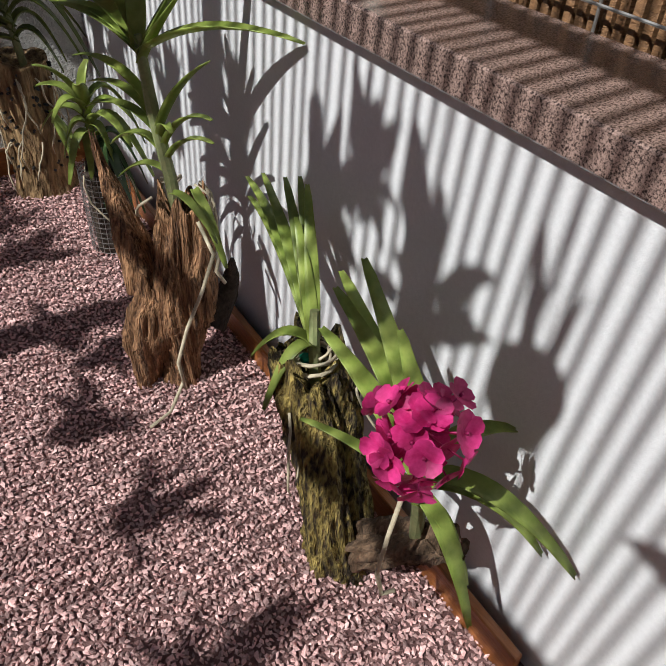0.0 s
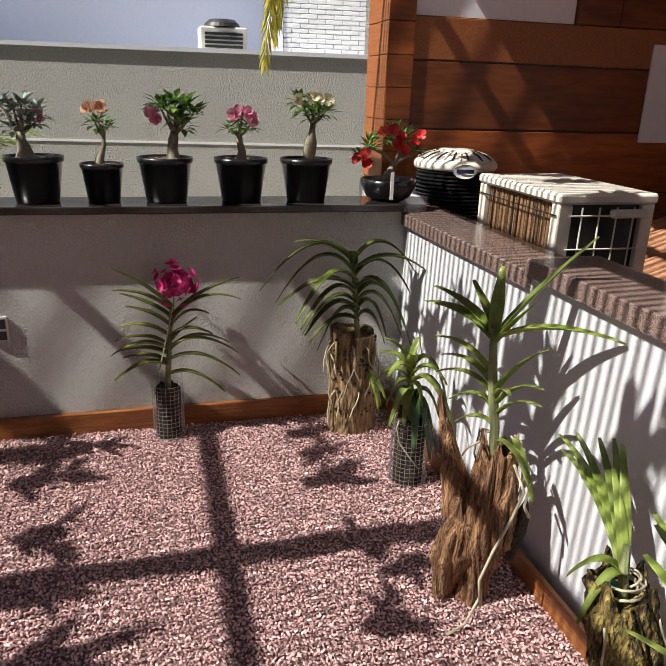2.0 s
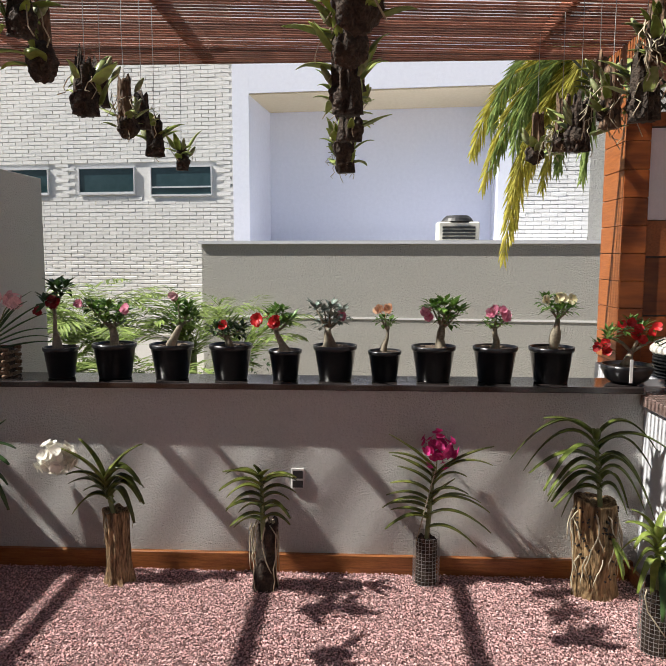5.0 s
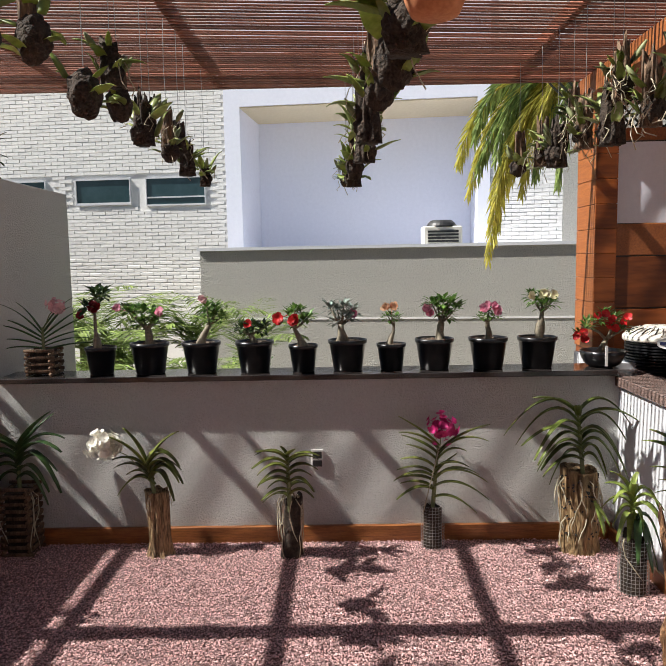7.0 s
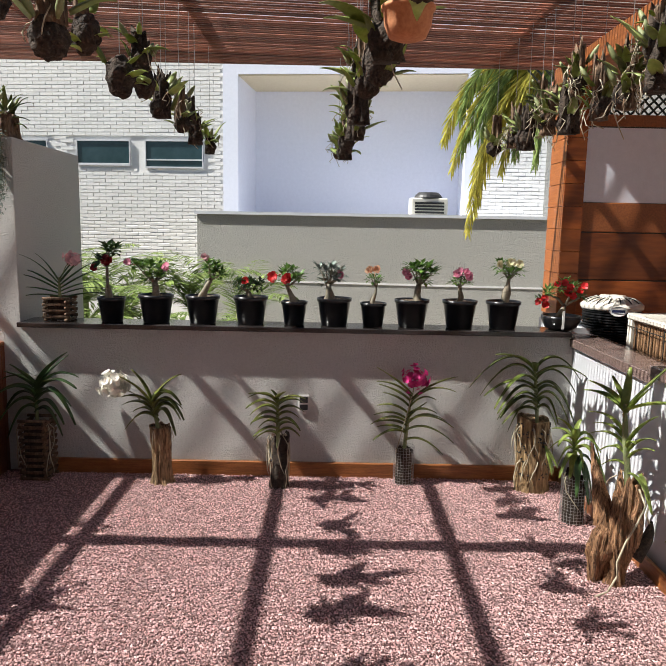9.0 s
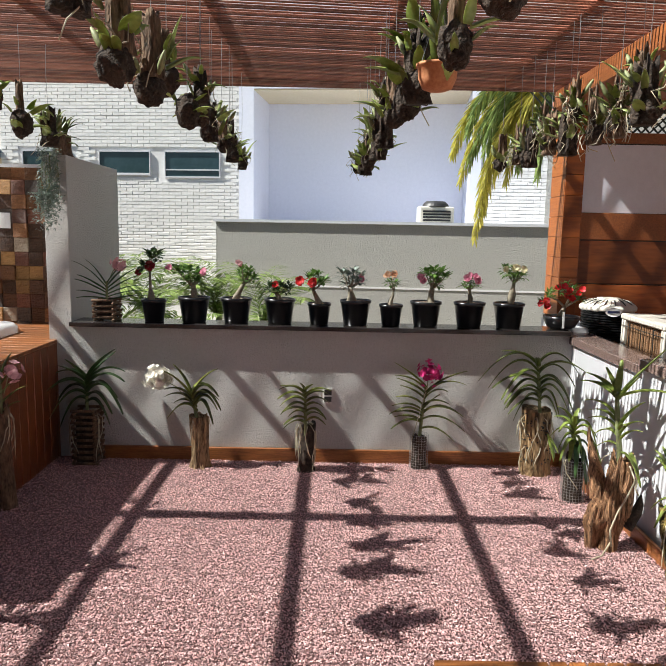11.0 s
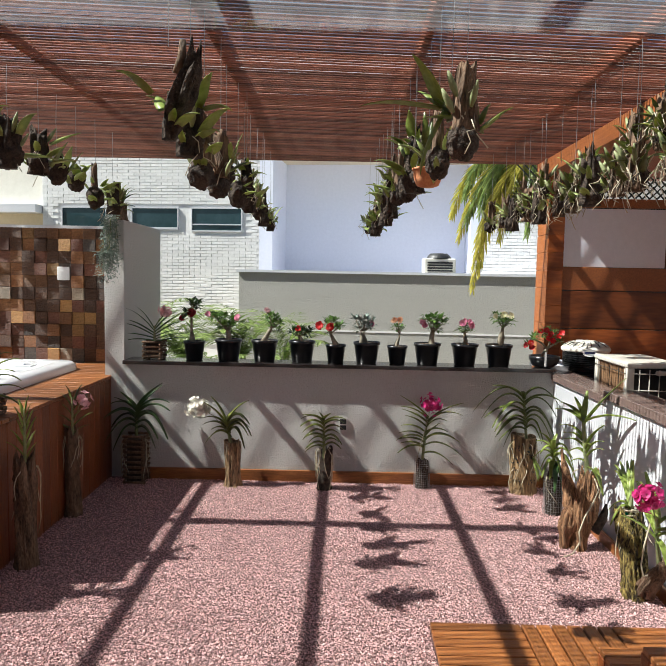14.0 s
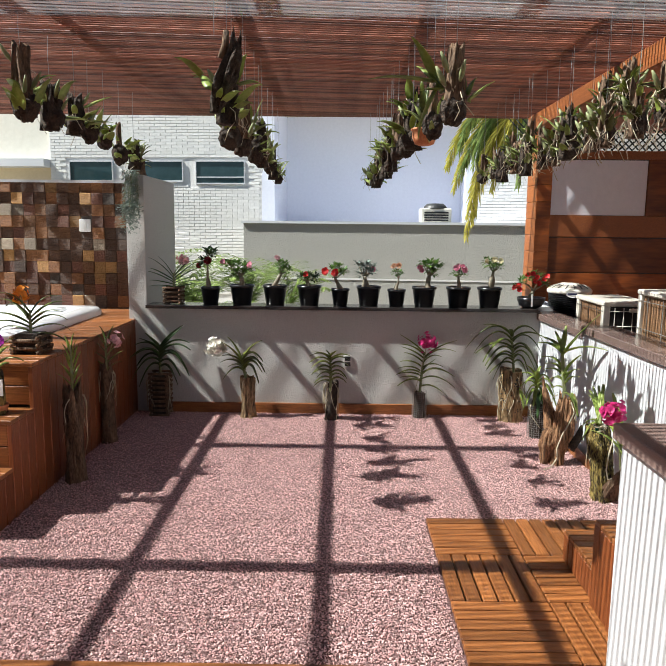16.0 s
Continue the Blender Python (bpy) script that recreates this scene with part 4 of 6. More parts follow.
roots(e, (0, 0, 0.46), 16, 9, 0.34, 0.0034, 0.112)
roots(e, (0.05, -0.03, 0.24), 10, 19, 0.20, 0.0032, 0.118)
for az, el, L in ((-60, -40, 0.16), (-75, -55, 0.20), (-48, -60, 0.18)):
    solid(part("leaf", strap(bmesh.new(), (0.06, -0.10, 0.34), az, el, L, 0.024, 30, 8), "leaf_light", e, "", True), 0.0018)

# yellow-green orchid in a wire basket by the white wall
e = empty("potted_orchid", (0.650, 2.07, 0), 0, "yellow-green orchid in a tall wire mesh basket", "orchid", "orchids on the gravel")
log_body(e, 0.29, 0.06, 0.06, 25, "bark_dark", groove=0.12, flare=0)
mesh_basket(e, 0.30, 0.075)
fan(e, ((0.50, -0.14, 0.64, 0.02), (0.48, -0.13, 0.55, 0.03), (0.47, -0.12, 0.47, 0.05), (0.44, -0.14, 0.41, 0.06), (0.42, -0.10, 0.34, 0.06), (0.40, -0.12, 0.30, 0.06), (0.50, 0.02, 0.62, 0.02), (0.47, 0.15, 0.34, 0.13), (0.46, 0.10, 0.46, 0.06), (0.44, 0.06, 0.42, 0.05),
        (0.43, 0.12, 0.30, 0.10), (0.40, -0.04, 0.27, 0.05), (0.42, 0.03, 0.33, 0.05), (0.48, -0.05, 0.60, 0.02)), 0.034, "leaf_light", 35, (0.0, 0.0), (-0.02, 0.0), 0.30, 0.51, 0.13)
for tip, bow in (((0.10, -0.05, 0.13), 0.07), ((0.05, -0.10, 0.15), 0.06), ((0.13, -0.02, 0.22), 0.09), ((-0.03, -0.12, 0.20), 0.05)):
    arch_leaf(e, (0.01, 0.0, 0.38), tip, bow, 0.034, "leaf_dark")
roots(e, (0, 0, 0.30), 5, 3, 0.25, 0.003, 0.08)

# tall twisted driftwood
e = empty("potted_orchid", (0.655, 1.42, 0), 0, "pale green orchid on twisted red-brown driftwood", "orchid", "orchids on the gravel")
part("driftwood", gnarl(0.47, (0.052, 0.050, 0.066, 0.088, 0.082, 0.068, 0.054), 26, 1.1, (0.06, 0.05), 64, 96, 0.46), "drift", e, "", True).location = (-0.045, -0.06, 0)
part("foot", gnarl(0.32, (0.030, 0.038, 0.060, 0.054, 0.026), 28, 0.7, (0.05, 0.0), 36, 48, 0.45), "drift", e, "", True).location = (-0.135, -0.03, 0)
part("spur", gnarl(0.34, (0.050, 0.040, 0.026, 0.008), 29, 0.5, (-0.05, 0.11), 40, 44, 0.36), "drift", e, "", True).location = (-0.080, 0.01, 0.27)
part("rim", gnarl(0.18, (0.036, 0.030, 0.020, 0.008), 36, 0.5, (0.015, 0.0), 26, 36, 0.35), "drift", e, "", True).location = (0.06, 0.0, 0.34)
part("spur", tube(bmesh.new(), [(0.055, -0.02, 0.13), (0.125, 0.0, 0.20), (0.138, 0.0, 0.25), (0.142, 0.0, 0.30)], [0.050, 0.030, 0.022, 0.006], 9), "bark_dark", e, "", True)
part("stem", tube(bmesh.new(), [(0.01, 0.0, 0.40), (0.0, 0.0, 0.57), (-0.015, 0.02, 0.72), (-0.025, 0.03, 0.88)], [0.014, 0.015, 0.015, 0.010], 9), "stem", e)
for h, tip, bow, w in ((0.84, (0.204, -0.07, 1.16), 0.0, 0.034), (0.86, (0.01, 0.08, 1.05), 0.0, 0.036), (0.84, (0.199, -0.257, 0.918), 0.035, 0.036), (0.84, (-0.12, 0.33, 0.875), 0.03, 0.038), (0.85, (-0.09, 0.33, 0.925), 0.02, 0.036),
                       (0.83, (-0.13, 0.22, 0.90), 0.02, 0.034), (0.86, (-0.06, 0.12, 1.0), 0.0, 0.034), (0.82, (0.05, -0.06, 0.98), 0.0, 0.034), (0.72, (-0.105, 0.28, 0.77), 0.04, 0.026), (0.69, (-0.09, 0.23, 0.725), 0.035, 0.026), (0.66, (-0.115, 0.20, 0.68), 0.04, 0.026),
                       (0.62, (-0.08, 0.16, 0.60), 0.04, 0.024), (0.66, (0.065, -0.12, 0.86), 0.02, 0.034), (0.62, (0.05, -0.15, 0.755), 0.035, 0.026), (0.59, (0.05, -0.15, 0.705), 0.03, 0.024), (0.60, (-0.06, 0.06, 0.66), 0.03, 0.022), (0.57, (-0.09, 0.10, 0.545), 0.03, 0.022), (0.64, (-0.02, -0.10, 0.72), 0.03, 0.024)):
    q = min(1.0, (h - 0.40) / 0.48)
    arch_leaf(e, (0.01 - 0.035 * q, 0.03 * q, h), tip, bow, w, "leaf_light")
arch_leaf(e, (0.03, -0.06, 0.56), (0.05, -0.18, 0.41), 0.02, 0.026, "leaf_light")
arch_leaf(e, (-0.02, -0.06, 0.56), (0.04, -0.16, 0.47), 0.03, 0.022, "leaf_light")
roots(e, (0.0, -0.02, 0.54), 8, 4, 0.20, 0.0036, 0.085)
for pts in (((0.02, -0.10, 0.50), (0.03, -0.155, 0.44), (-0.01, -0.17, 0.36), (-0.06, -0.18, 0.27), (-0.09, -0.175, 0.17), (-0.08, -0.18, 0.08)), ((0.03, -0.10, 0.52), (0.05, -0.15, 0.45), (0.03, -0.165, 0.40), (0.05, -0.165, 0.36)), ((-0.08, -0.17, 0.10), (-0.13, -0.19, 0.03), (-0.19, -0.20, 0.012))):
    part("root", tube(bmesh.new(), pts, 0.0046, 6), "root", e, "", True)

# magenta orchid by the deck
e = empty("potted_orchid", (0.70, 0.685, 0), 0, "magenta-flowered orchid on a mossy olive-brown log", "orchid", "orchids on the gravel")
part("log", gnarl(0.43, (0.072, 0.070, 0.074, 0.080, 0.088, 0.080), 27, 0.8, (0.015, 0.175), 56, 84, 0.50), "mossy", e, "", True)
part("side_branch", gnarl(0.26, (0.060, 0.058, 0.052, 0.040), 37, 0.6, (0.03, -0.20), 30, 40, 0.45), "bark", e, "", True).location = (0.03, -0.02, 0.03)
part("stem", tube(bmesh.new(), [(0.01, 0.15, 0.36), (0.02, 0.18, 0.46), (0.03, 0.20, 0.53)], [0.013, 0.012, 0.009], 8), "stem", e)
for tip, bow in (((0.085, 0.60, 0.605), 0.05), ((0.11, 0.407, 0.692), 0.01), ((0.10, 0.45, 0.672), 0.02), ((0.09, 0.53, 0.645), 0.03), ((0.10, 0.36, 0.70), 0.01), ((0.06, 0.33, 0.655), 0.01), ((0.07, 0.56, 0.58), 0.05), ((-0.10, 0.16, 0.36), 0.06), ((-0.08, 0.25, 0.42), 0.05)):
    arch_leaf(e, (0.02, 0.18, 0.45), tip, bow, 0.026, "leaf_light")
part("stem", tube(bmesh.new(), [(0.05, -0.16, 0.20), (0.03, -0.17, 0.34), (0.01, -0.17, 0.52)], [0.012, 0.013, 0.010], 8), "stem", e)
for h, tip, bow, w in ((0.42, (-0.03, 0.08, 0.60), 0.02, 0.040), (0.46, (0.06, 0.10, 0.70), 0.01, 0.036), (0.44, (0.07, 0.18, 0.62), 0.02, 0.036), (0.50, (0.03, -0.05, 0.67), 0.0, 0.034), (0.46, (0.02, 0.12, 0.64), 0.02, 0.036), (0.48, (0.165, -0.21, 0.525), 0.035, 0.034), (0.45, (0.158, -0.40, 0.375), 0.06, 0.038),
                       (0.42, (0.15, -0.34, 0.36), 0.06, 0.034), (0.40, (0.04, -0.33, 0.21), 0.05, 0.034), (0.38, (0.07, -0.28, 0.24), 0.05, 0.030), (0.40, (-0.10, 0.02, 0.47), 0.02, 0.022)):
    arch_leaf(e, (0.02, -0.17, h), tip, bow, w, "leaf_light")
bloom(e, (0.02, -0.16, 0.46), (-0.055, -0.22, 0.655), 32, 0.029, "magenta", 47, 0.070, face=(-0.5, -0.5, 0.4), squash=1.2)
for k in range(14):
    # roots coil round the head of the log
    a0, rr, zz = k * 0.9, 0.035 + 0.003 * (k % 6), 0.415 + 0.004 * k
    part("root", tube(bmesh.new(), [(0.015 + rr * math.cos(a0 + u * 0.45), 0.175 + rr * math.sin(a0 + u * 0.45), zz + 0.004 * math.sin(u + k)) for u in range(8)], 0.003, 5), "root", e, "", True)
roots(e, (0.01, 0.10, 0.40), 5, 8, 0.20, 0.0030, 0.10)
part("root", tube(bmesh.new(), [(-0.03, -0.19, 0.50), (-0.06, -0.20, 0.38), (-0.07, -0.20, 0.28), (-0.06, -0.21, 0.22), (-0.04, -0.22, 0.23)], 0.0045, 6), "root", e, "", True)
part("name_tag", lathe(bmesh.new(), [(0.011, 0), (0.012, 0.016), (0.008, 0.02)], 10, (0.005, 0.185, 0.418)), mat("teal_plastic", (0.0, 0.22, 0.15), (0.0, 0.30, 0.2), 20, 0.3, 0), e, "teal plastic cap")

# plants along the spa deck
e = empty("potted_orchid", (-2.715, 2.625, -0.01), 0, "broad dark green vanda in a stack of crossed sticks", "orchid", "orchids on the gravel")
stick_crib(e, 0.44, 0.17, 51)
fan(e, ((0.62, -0.26, 0.66, 0.05), (0.58, -0.28, 0.55, 0.07), (0.55, -0.24, 0.46, 0.08), (0.52, -0.25, 0.36, 0.10), (0.48, -0.20, 0.28, 0.10), (0.64, -0.08, 0.82, 0.0), (0.62, -0.15, 0.76, 0.01), (0.63, 0.24, 0.88, 0.01), (0.62, 0.20, 0.84, 0.0), (0.60, 0.28, 0.70, 0.06), (0.58, 0.32, 0.66, 0.07),
        (0.55, 0.30, 0.42, 0.14), (0.53, 0.22, 0.50, 0.08), (0.50, 0.20, 0.40, 0.09), (0.46, 0.16, 0.30, 0.09), (0.57, -0.20, 0.60, 0.06)), 0.046, "leaf_dark", 52, (0.0, 0.0), (0.0, 0.0), 0.44, 0.66, 0.13)
roots(e, (0, 0, 0.40), 10, 53, 0.40, 0.003, 0.11)

e = empty("potted_orchid", (-2.925, 1.78, 0), 0, "pink-flowered orchid on a tall slim trunk", "orchid", "orchids on the gravel")
log_body(e, 0.62, 0.055, 0.05, 54, "bark", groove=0.2, ridges=5)
vanda(e, 0.60, 10, 0.16, 0.024, 55, "leaf", 0.28, 40, 50, (35, 82), spread=50)
bloom(e, (0.02, 0, 0.72), (0.09, -0.03, 0.87), 11, 0.030, "pale_pink", 56, 0.05)
roots(e, (0, 0, 0.60), 10, 57, 0.36, 0.003, 0.058)

e = empty("potted_orchid", (-2.86, 0.90, 0), 0, "small orchid on a tall hollow driftwood trunk", "orchid", "orchids on the gravel")
part("log", gnarl(0.66, (0.080, 0.066, 0.064, 0.068, 0.062), 58, 0.7, (0, 0), 36, 48, 0.34), "bark", e, "", True)
vanda(e, 0.64, 11, 0.13, 0.026, 59, "leaf_light", 0.32, 20, 35, (58, 85), spread=60)
roots(e, (0, 0, 0.62), 8, 60, 0.4, 0.0035, 0.075)

e = empty("potted_orchid", (-3.15, 0.43, 0.611), 0, "purple-flowered orchid on a log in a terracotta saucer", "orchid", "orchids on the spa deck")
part("saucer", lathe(bmesh.new(), [(0.06, 0), (0.075, 0.05), (0.078, 0.055), (0.068, 0.055)], 24), "terracotta", e, "", True)
log_body(e, 0.27, 0.058, 0.055, 61, "mossy", groove=0.2, ridges=6)
vanda(e, 0.27, 8, 0.22, 0.034, 62, "leaf_light", 0.10, 30, 90, (20, 70), spread=60)
bloom(e, (0.0, 0, 0.32), (0.02, -0.02, 0.46), 8, 0.034, "purple", 63, 0.045)
part("plant_tag", add_box(bmesh.new(), (0.055, -0.052, 0.12), (0.075, -0.048, 0.22)), "ribbon", e)
e = empty("potted_orchid", (-3.15, 0.96, 0.896), 0, "orange-flowered vanda in a crossed stick basket", "orchid", "orchids on the spa deck")
stick_crib(e, 0.15, 0.20, 64)
vanda(e, 0.13, 12, 0.30, 0.032, 65, "leaf", 0.16, 0, 90, (10, 62), spread=40)
bloom(e, (-0.02, 0, 0.22), (-0.06, 0, 0.40), 18, 0.026, "orange", 66, 0.05, squash=1.6)

# vanda at the end of the ledge
e = empty("potted_orchid", (-2.626, 2.86, SHELF), 0, "pale pink vanda in a crossed stick basket on the ledge", "orchid", "plants on the ledge")
stick_crib(e, 0.17, 0.16, 67)
vanda(e, 0.15, 13, 0.30, 0.026, 68, "leaf_dark", 0.14, 0, 40, (5, 62), spread=30)
bloom(e, (0.0, 0, 0.26), (0.10, -0.02, 0.42), 9, 0.036, "pale_pink", 69, 0.045)


# steps and box bench of deck wood beside the counter
def wood_box(name, lo, hi, label, cat_):
    e = empty(name, (0, 0, 0), 0, label, cat_)
    box("core", (lo[0] + 0.02, lo[1] + 0.02, lo[2]), (hi[0], hi[1] - 0.02, hi[2] - 0.025), "dark", e)
    y = lo[1]
    w = 0.062
    while y < hi[1] - 0.01:
        b = min(y + w - 0.006, hi[1])
        box("tread_plank", (lo[0], y, hi[2] - 0.024), (hi[0], b, hi[2]), "wood", e, "", 0.004)
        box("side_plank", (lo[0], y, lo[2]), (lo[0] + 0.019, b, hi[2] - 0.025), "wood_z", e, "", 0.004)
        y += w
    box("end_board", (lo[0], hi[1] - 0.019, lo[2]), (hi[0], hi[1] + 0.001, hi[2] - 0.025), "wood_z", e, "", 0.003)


wood_box("wooden_step", (0.150, -0.66, 0.033), (0.86, -0.215, 0.20), "low step of orange deck planks", "step")
wood_box("wooden_bench", (0.130, -1.10, 0.033), (0.86, -0.663, 0.455), "box bench of orange deck planks", "bench")


# ---- desert roses on the ledge ----
def pot(e, r, h, material="black"):
    prof = [(r * 0.70, 0), (r * 0.73, 0.004), (r * 0.93, h * 0.86), (r * 0.95, h * 0.86), (r * 1.0, h * 0.9), (r * 1.0, h), (r * 0.94, h), (r * 0.90, h * 0.9)]
    part("pot", lathe(bmesh.new(), prof, 32), material, e, "", True)
    bm = lathe(bmesh.new(), [(r * 0.895, h * 0.88), (r * 0.89, h * 0.93), (r * 0.45, h * 0.95)], 24)
    for v in bm.verts:
        v.co.z += random.Random(int(v.co.x * 9999)).uniform(-0.003, 0.006)
    part("soil", bm, "soil", e)


def leaf_tuft(bm, c, n, length, width, rng, up=0.4, spread=1.0):
    for k in range(int(n * 1.6)):
        a = k * 2.399
        d = Vector((math.cos(a) * spread, math.sin(a) * spread, up + rng.uniform(-0.8, 1.0)))
        blade(bm, Vector(c) + d.normalized() * 0.012 + Vector((0, 0, rng.uniform(-.02, .01))), d, width, length * rng.uniform(0.7, 1.15), (0.1, 0.05, 1))


def desert_rose(x, pot_size, trunk, tufts, colour, flowers, seed, label, n=9, leaf_len=0.062, mat_leaf="leaf_small", fsize=0.025, y=2.86):
    """trunk: (sideways, height over the rim, radius); tufts and flowers: (sideways, height), flowers with a count of layers."""
    r, h = pot_size
    e = empty("desert_rose", (x * 0.999 + 0.007, y, SHELF), 0, label, "plant", "desert roses on the ledge")
    pot(e, r, h)
    rng = random.Random(seed)
    z0 = h * 0.97
    pts = [Vector((trunk[0][0], 0, h * 0.90))] + [Vector((dx, 0, z0 + z)) for dx, z, q in trunk]
    part("caudex", tube(bmesh.new(), pts, [trunk[0][2] * 1.1] + [q for dx, z, q in trunk], 14), "caudex", e, "", True)
    top, bm = pts[-1], bmesh.new()
    for dx, z in tufts:
        t = Vector((dx, rng.uniform(-0.035, 0.035), z0 + z))
        bend = (top + t) / 2 + Vector((0, 0, -0.012))
        part("branch", tube(bmesh.new(), [top - Vector((0, 0, 0.008)), bend, t], [trunk[-1][2] * 0.7, 0.0050, 0.0035], 7), "caudex", e, "", True)
        leaf_tuft(bm, t, n * 1.5, leaf_len, leaf_len * 0.42, rng, 0.3)
    tagged(part("foliage", bm, mat_leaf, e), "", "", "", "stuff")
    for dx, z, layers in flowers:
        bm = bmesh.new()
        c = Vector((dx, -0.035, z0 + z))
        near = min((Vector((q[0], 0, z0 + q[1])) for q in tufts), key=lambda q: (q - c).length)
        tube(bm, (near, c), 0.003, 5)
        for q in range(layers):
            flower(bm, c + Vector((rng.uniform(-.010, .010), rng.uniform(-.010, .004), rng.uniform(-.010, .010))), (rng.uniform(-.6, .6), -0.9, 0.4 + rng.uniform(-.4, .4)), fsize * (1.05 - 0.10 * q), rng)
        part("flower", bm, colour, e, "", True)


BIG, SMALL, SQUARE = (0.118, 0.188), (0.090, 0.160), (0.095, 0.165)
desert_rose(-2.285, SQUARE, ((-0.02, 0.0, 0.028), (-0.02, 0.05, 0.021), (-0.026, 0.09, 0.011), (-0.026, 0.21, 0.009)),
            ((-0.006, 0.315), (-0.03, 0.33), (0.02, 0.325), (-0.068, 0.25)), "dark_red", ((-0.012, 0.262, 3), (-0.02, 0.24, 2), (-0.10, 0.20, 4)), 1,
            "tall desert rose with dark red flowers in a black pot", 8, 0.078, "leaf_dark", 0.026)
desert_rose(-1.985, BIG, ((0.0, 0.0, 0.025), (0.0, 0.05, 0.023), (-0.008, 0.09, 0.018)),
            ((-0.053, 0.19), (-0.10, 0.195), (0.02, 0.18), (-0.05, 0.12), (0.015, 0.11), (-0.13, 0.20), (0.05, 0.16)), "pink", ((-0.172, 0.212, 2), (0.08, 0.192, 3)), 2,
            "bushy desert rose with two pink flowers in a black pot", 9, 0.072)
desert_rose(-1.67, BIG, ((0.0, 0.0, 0.030), (0.012, 0.03, 0.022), (0.035, 0.075, 0.017), (0.060, 0.12, 0.013)),
            ((0.045, 0.215), (0.10, 0.18), (0.07, 0.14), (0.130, 0.155), (0.03, 0.18), (0.085, 0.21)), "pale_pink", ((0.028, 0.262, 2),), 3,
            "slanting desert rose with thin leaves and one pale flower", 11, 0.054)
desert_rose(-1.345, BIG, ((-0.005, 0.0, 0.024), (-0.015, 0.025, 0.017), (-0.03, 0.05, 0.011)),
            ((-0.037, 0.08), (0.03, 0.075), (-0.075, 0.08), (0.06, 0.09), (-0.01, 0.09)), "red", ((-0.03, 0.118, 4),), 4,
            "low desert rose with one red flower in a black pot", 9, 0.060, "leaf_dark")
desert_rose(-1.05, SMALL, ((-0.005, 0.0, 0.034), (-0.015, 0.03, 0.020), (-0.035, 0.07, 0.015), (-0.052, 0.105, 0.012)),
            ((-0.077, 0.19), (-0.01, 0.205), (0.005, 0.15), (-0.04, 0.14), (0.035, 0.17), (-0.045, 0.215)), "red", ((-0.145, 0.165, 7), (-0.048, 0.16, 7)), 5,
            "desert rose with two large double red flowers", 9, 0.058, "leaf_small", 0.036)
desert_rose(-0.78, BIG, ((-0.03, 0.0, 0.040), (-0.032, 0.03, 0.028), (-0.040, 0.065, 0.020), (-0.04, 0.10, 0.016)),
            ((-0.06, 0.19), (-0.02, 0.15), (-0.073, 0.115), (0.02, 0.135), (-0.105, 0.205), (-0.02, 0.205), (0.03, 0.175)), "pink", ((0.045, 0.165, 4),), 6,
            "twisted thick-footed desert rose with a pink flower", 8, 0.064, "silver_leaf")
desert_rose(-0.515, SMALL, ((-0.01, 0.0, 0.022), (-0.004, 0.03, 0.017), (0.012, 0.07, 0.010), (0.016, 0.115, 0.007)),
            ((0.0, 0.18), (0.024, 0.15), (-0.015, 0.165)), "salmon", ((-0.036, 0.23, 3), (0.008, 0.228, 4)), 7,
            "thin desert rose with salmon flowers in a small black pot", 5, 0.060)
desert_rose(-0.255, BIG, ((0.035, 0.0, 0.030), (0.034, 0.04, 0.022), (0.038, 0.075, 0.022), (0.045, 0.11, 0.016)),
            ((0.013, 0.215), (0.093, 0.22), (0.053, 0.165), (0.125, 0.185), (0.08, 0.13), (-0.013, 0.215), (0.05, 0.225)), "pink", ((-0.035, 0.165, 4), (-0.05, 0.188, 3)), 8,
            "leafy desert rose with rose-pink flowers", 9, 0.072)
desert_rose(0.07, BIG, ((0.0, 0.0, 0.022), (0.006, 0.03, 0.018), (-0.004, 0.07, 0.014), (-0.005, 0.105, 0.011)),
            ((-0.005, 0.145), (-0.045, 0.13), (0.04, 0.14), (0.01, 0.17)), "pink", ((-0.036, 0.185, 4), (-0.02, 0.20, 3), (0.045, 0.168, 4), (0.03, 0.19, 2)), 9,
            "small desert rose crowned with pink flowers", 6, 0.058)
desert_rose(0.365, BIG, ((0.010, 0.0, 0.022), (0.013, 0.03, 0.030), (0.018, 0.075, 0.029), (0.024, 0.12, 0.014), (0.028, 0.16, 0.012)),
            ((-0.013, 0.22), (0.053, 0.205), (-0.035, 0.245), (0.027, 0.24), (0.09, 0.215), (0.02, 0.20)), "yellow", ((0.04, 0.262, 4), (0.085, 0.255, 3), (-0.05, 0.258, 2), (0.02, 0.27, 3)), 10,
            "bottle-stemmed desert rose with cream yellow flowers", 9, 0.058)

# bowl with red desert rose on the corner
e = empty("desert_rose", (0.768, 2.865, SHELF), 0, "red desert rose in a low black bowl on the corner", "plant", "desert roses on the ledge")
part("bowl", lathe(bmesh.new(), [(0.075, 0), (0.105, 0.02), (0.130, 0.07), (0.132, 0.098), (0.120, 0.098), (0.112, 0.08)], 32), "black", e, "", True)
part("soil", lathe(bmesh.new(), [(0.113, 0.08), (0.06, 0.088)], 24), "soil", e)
rng = random.Random(80)
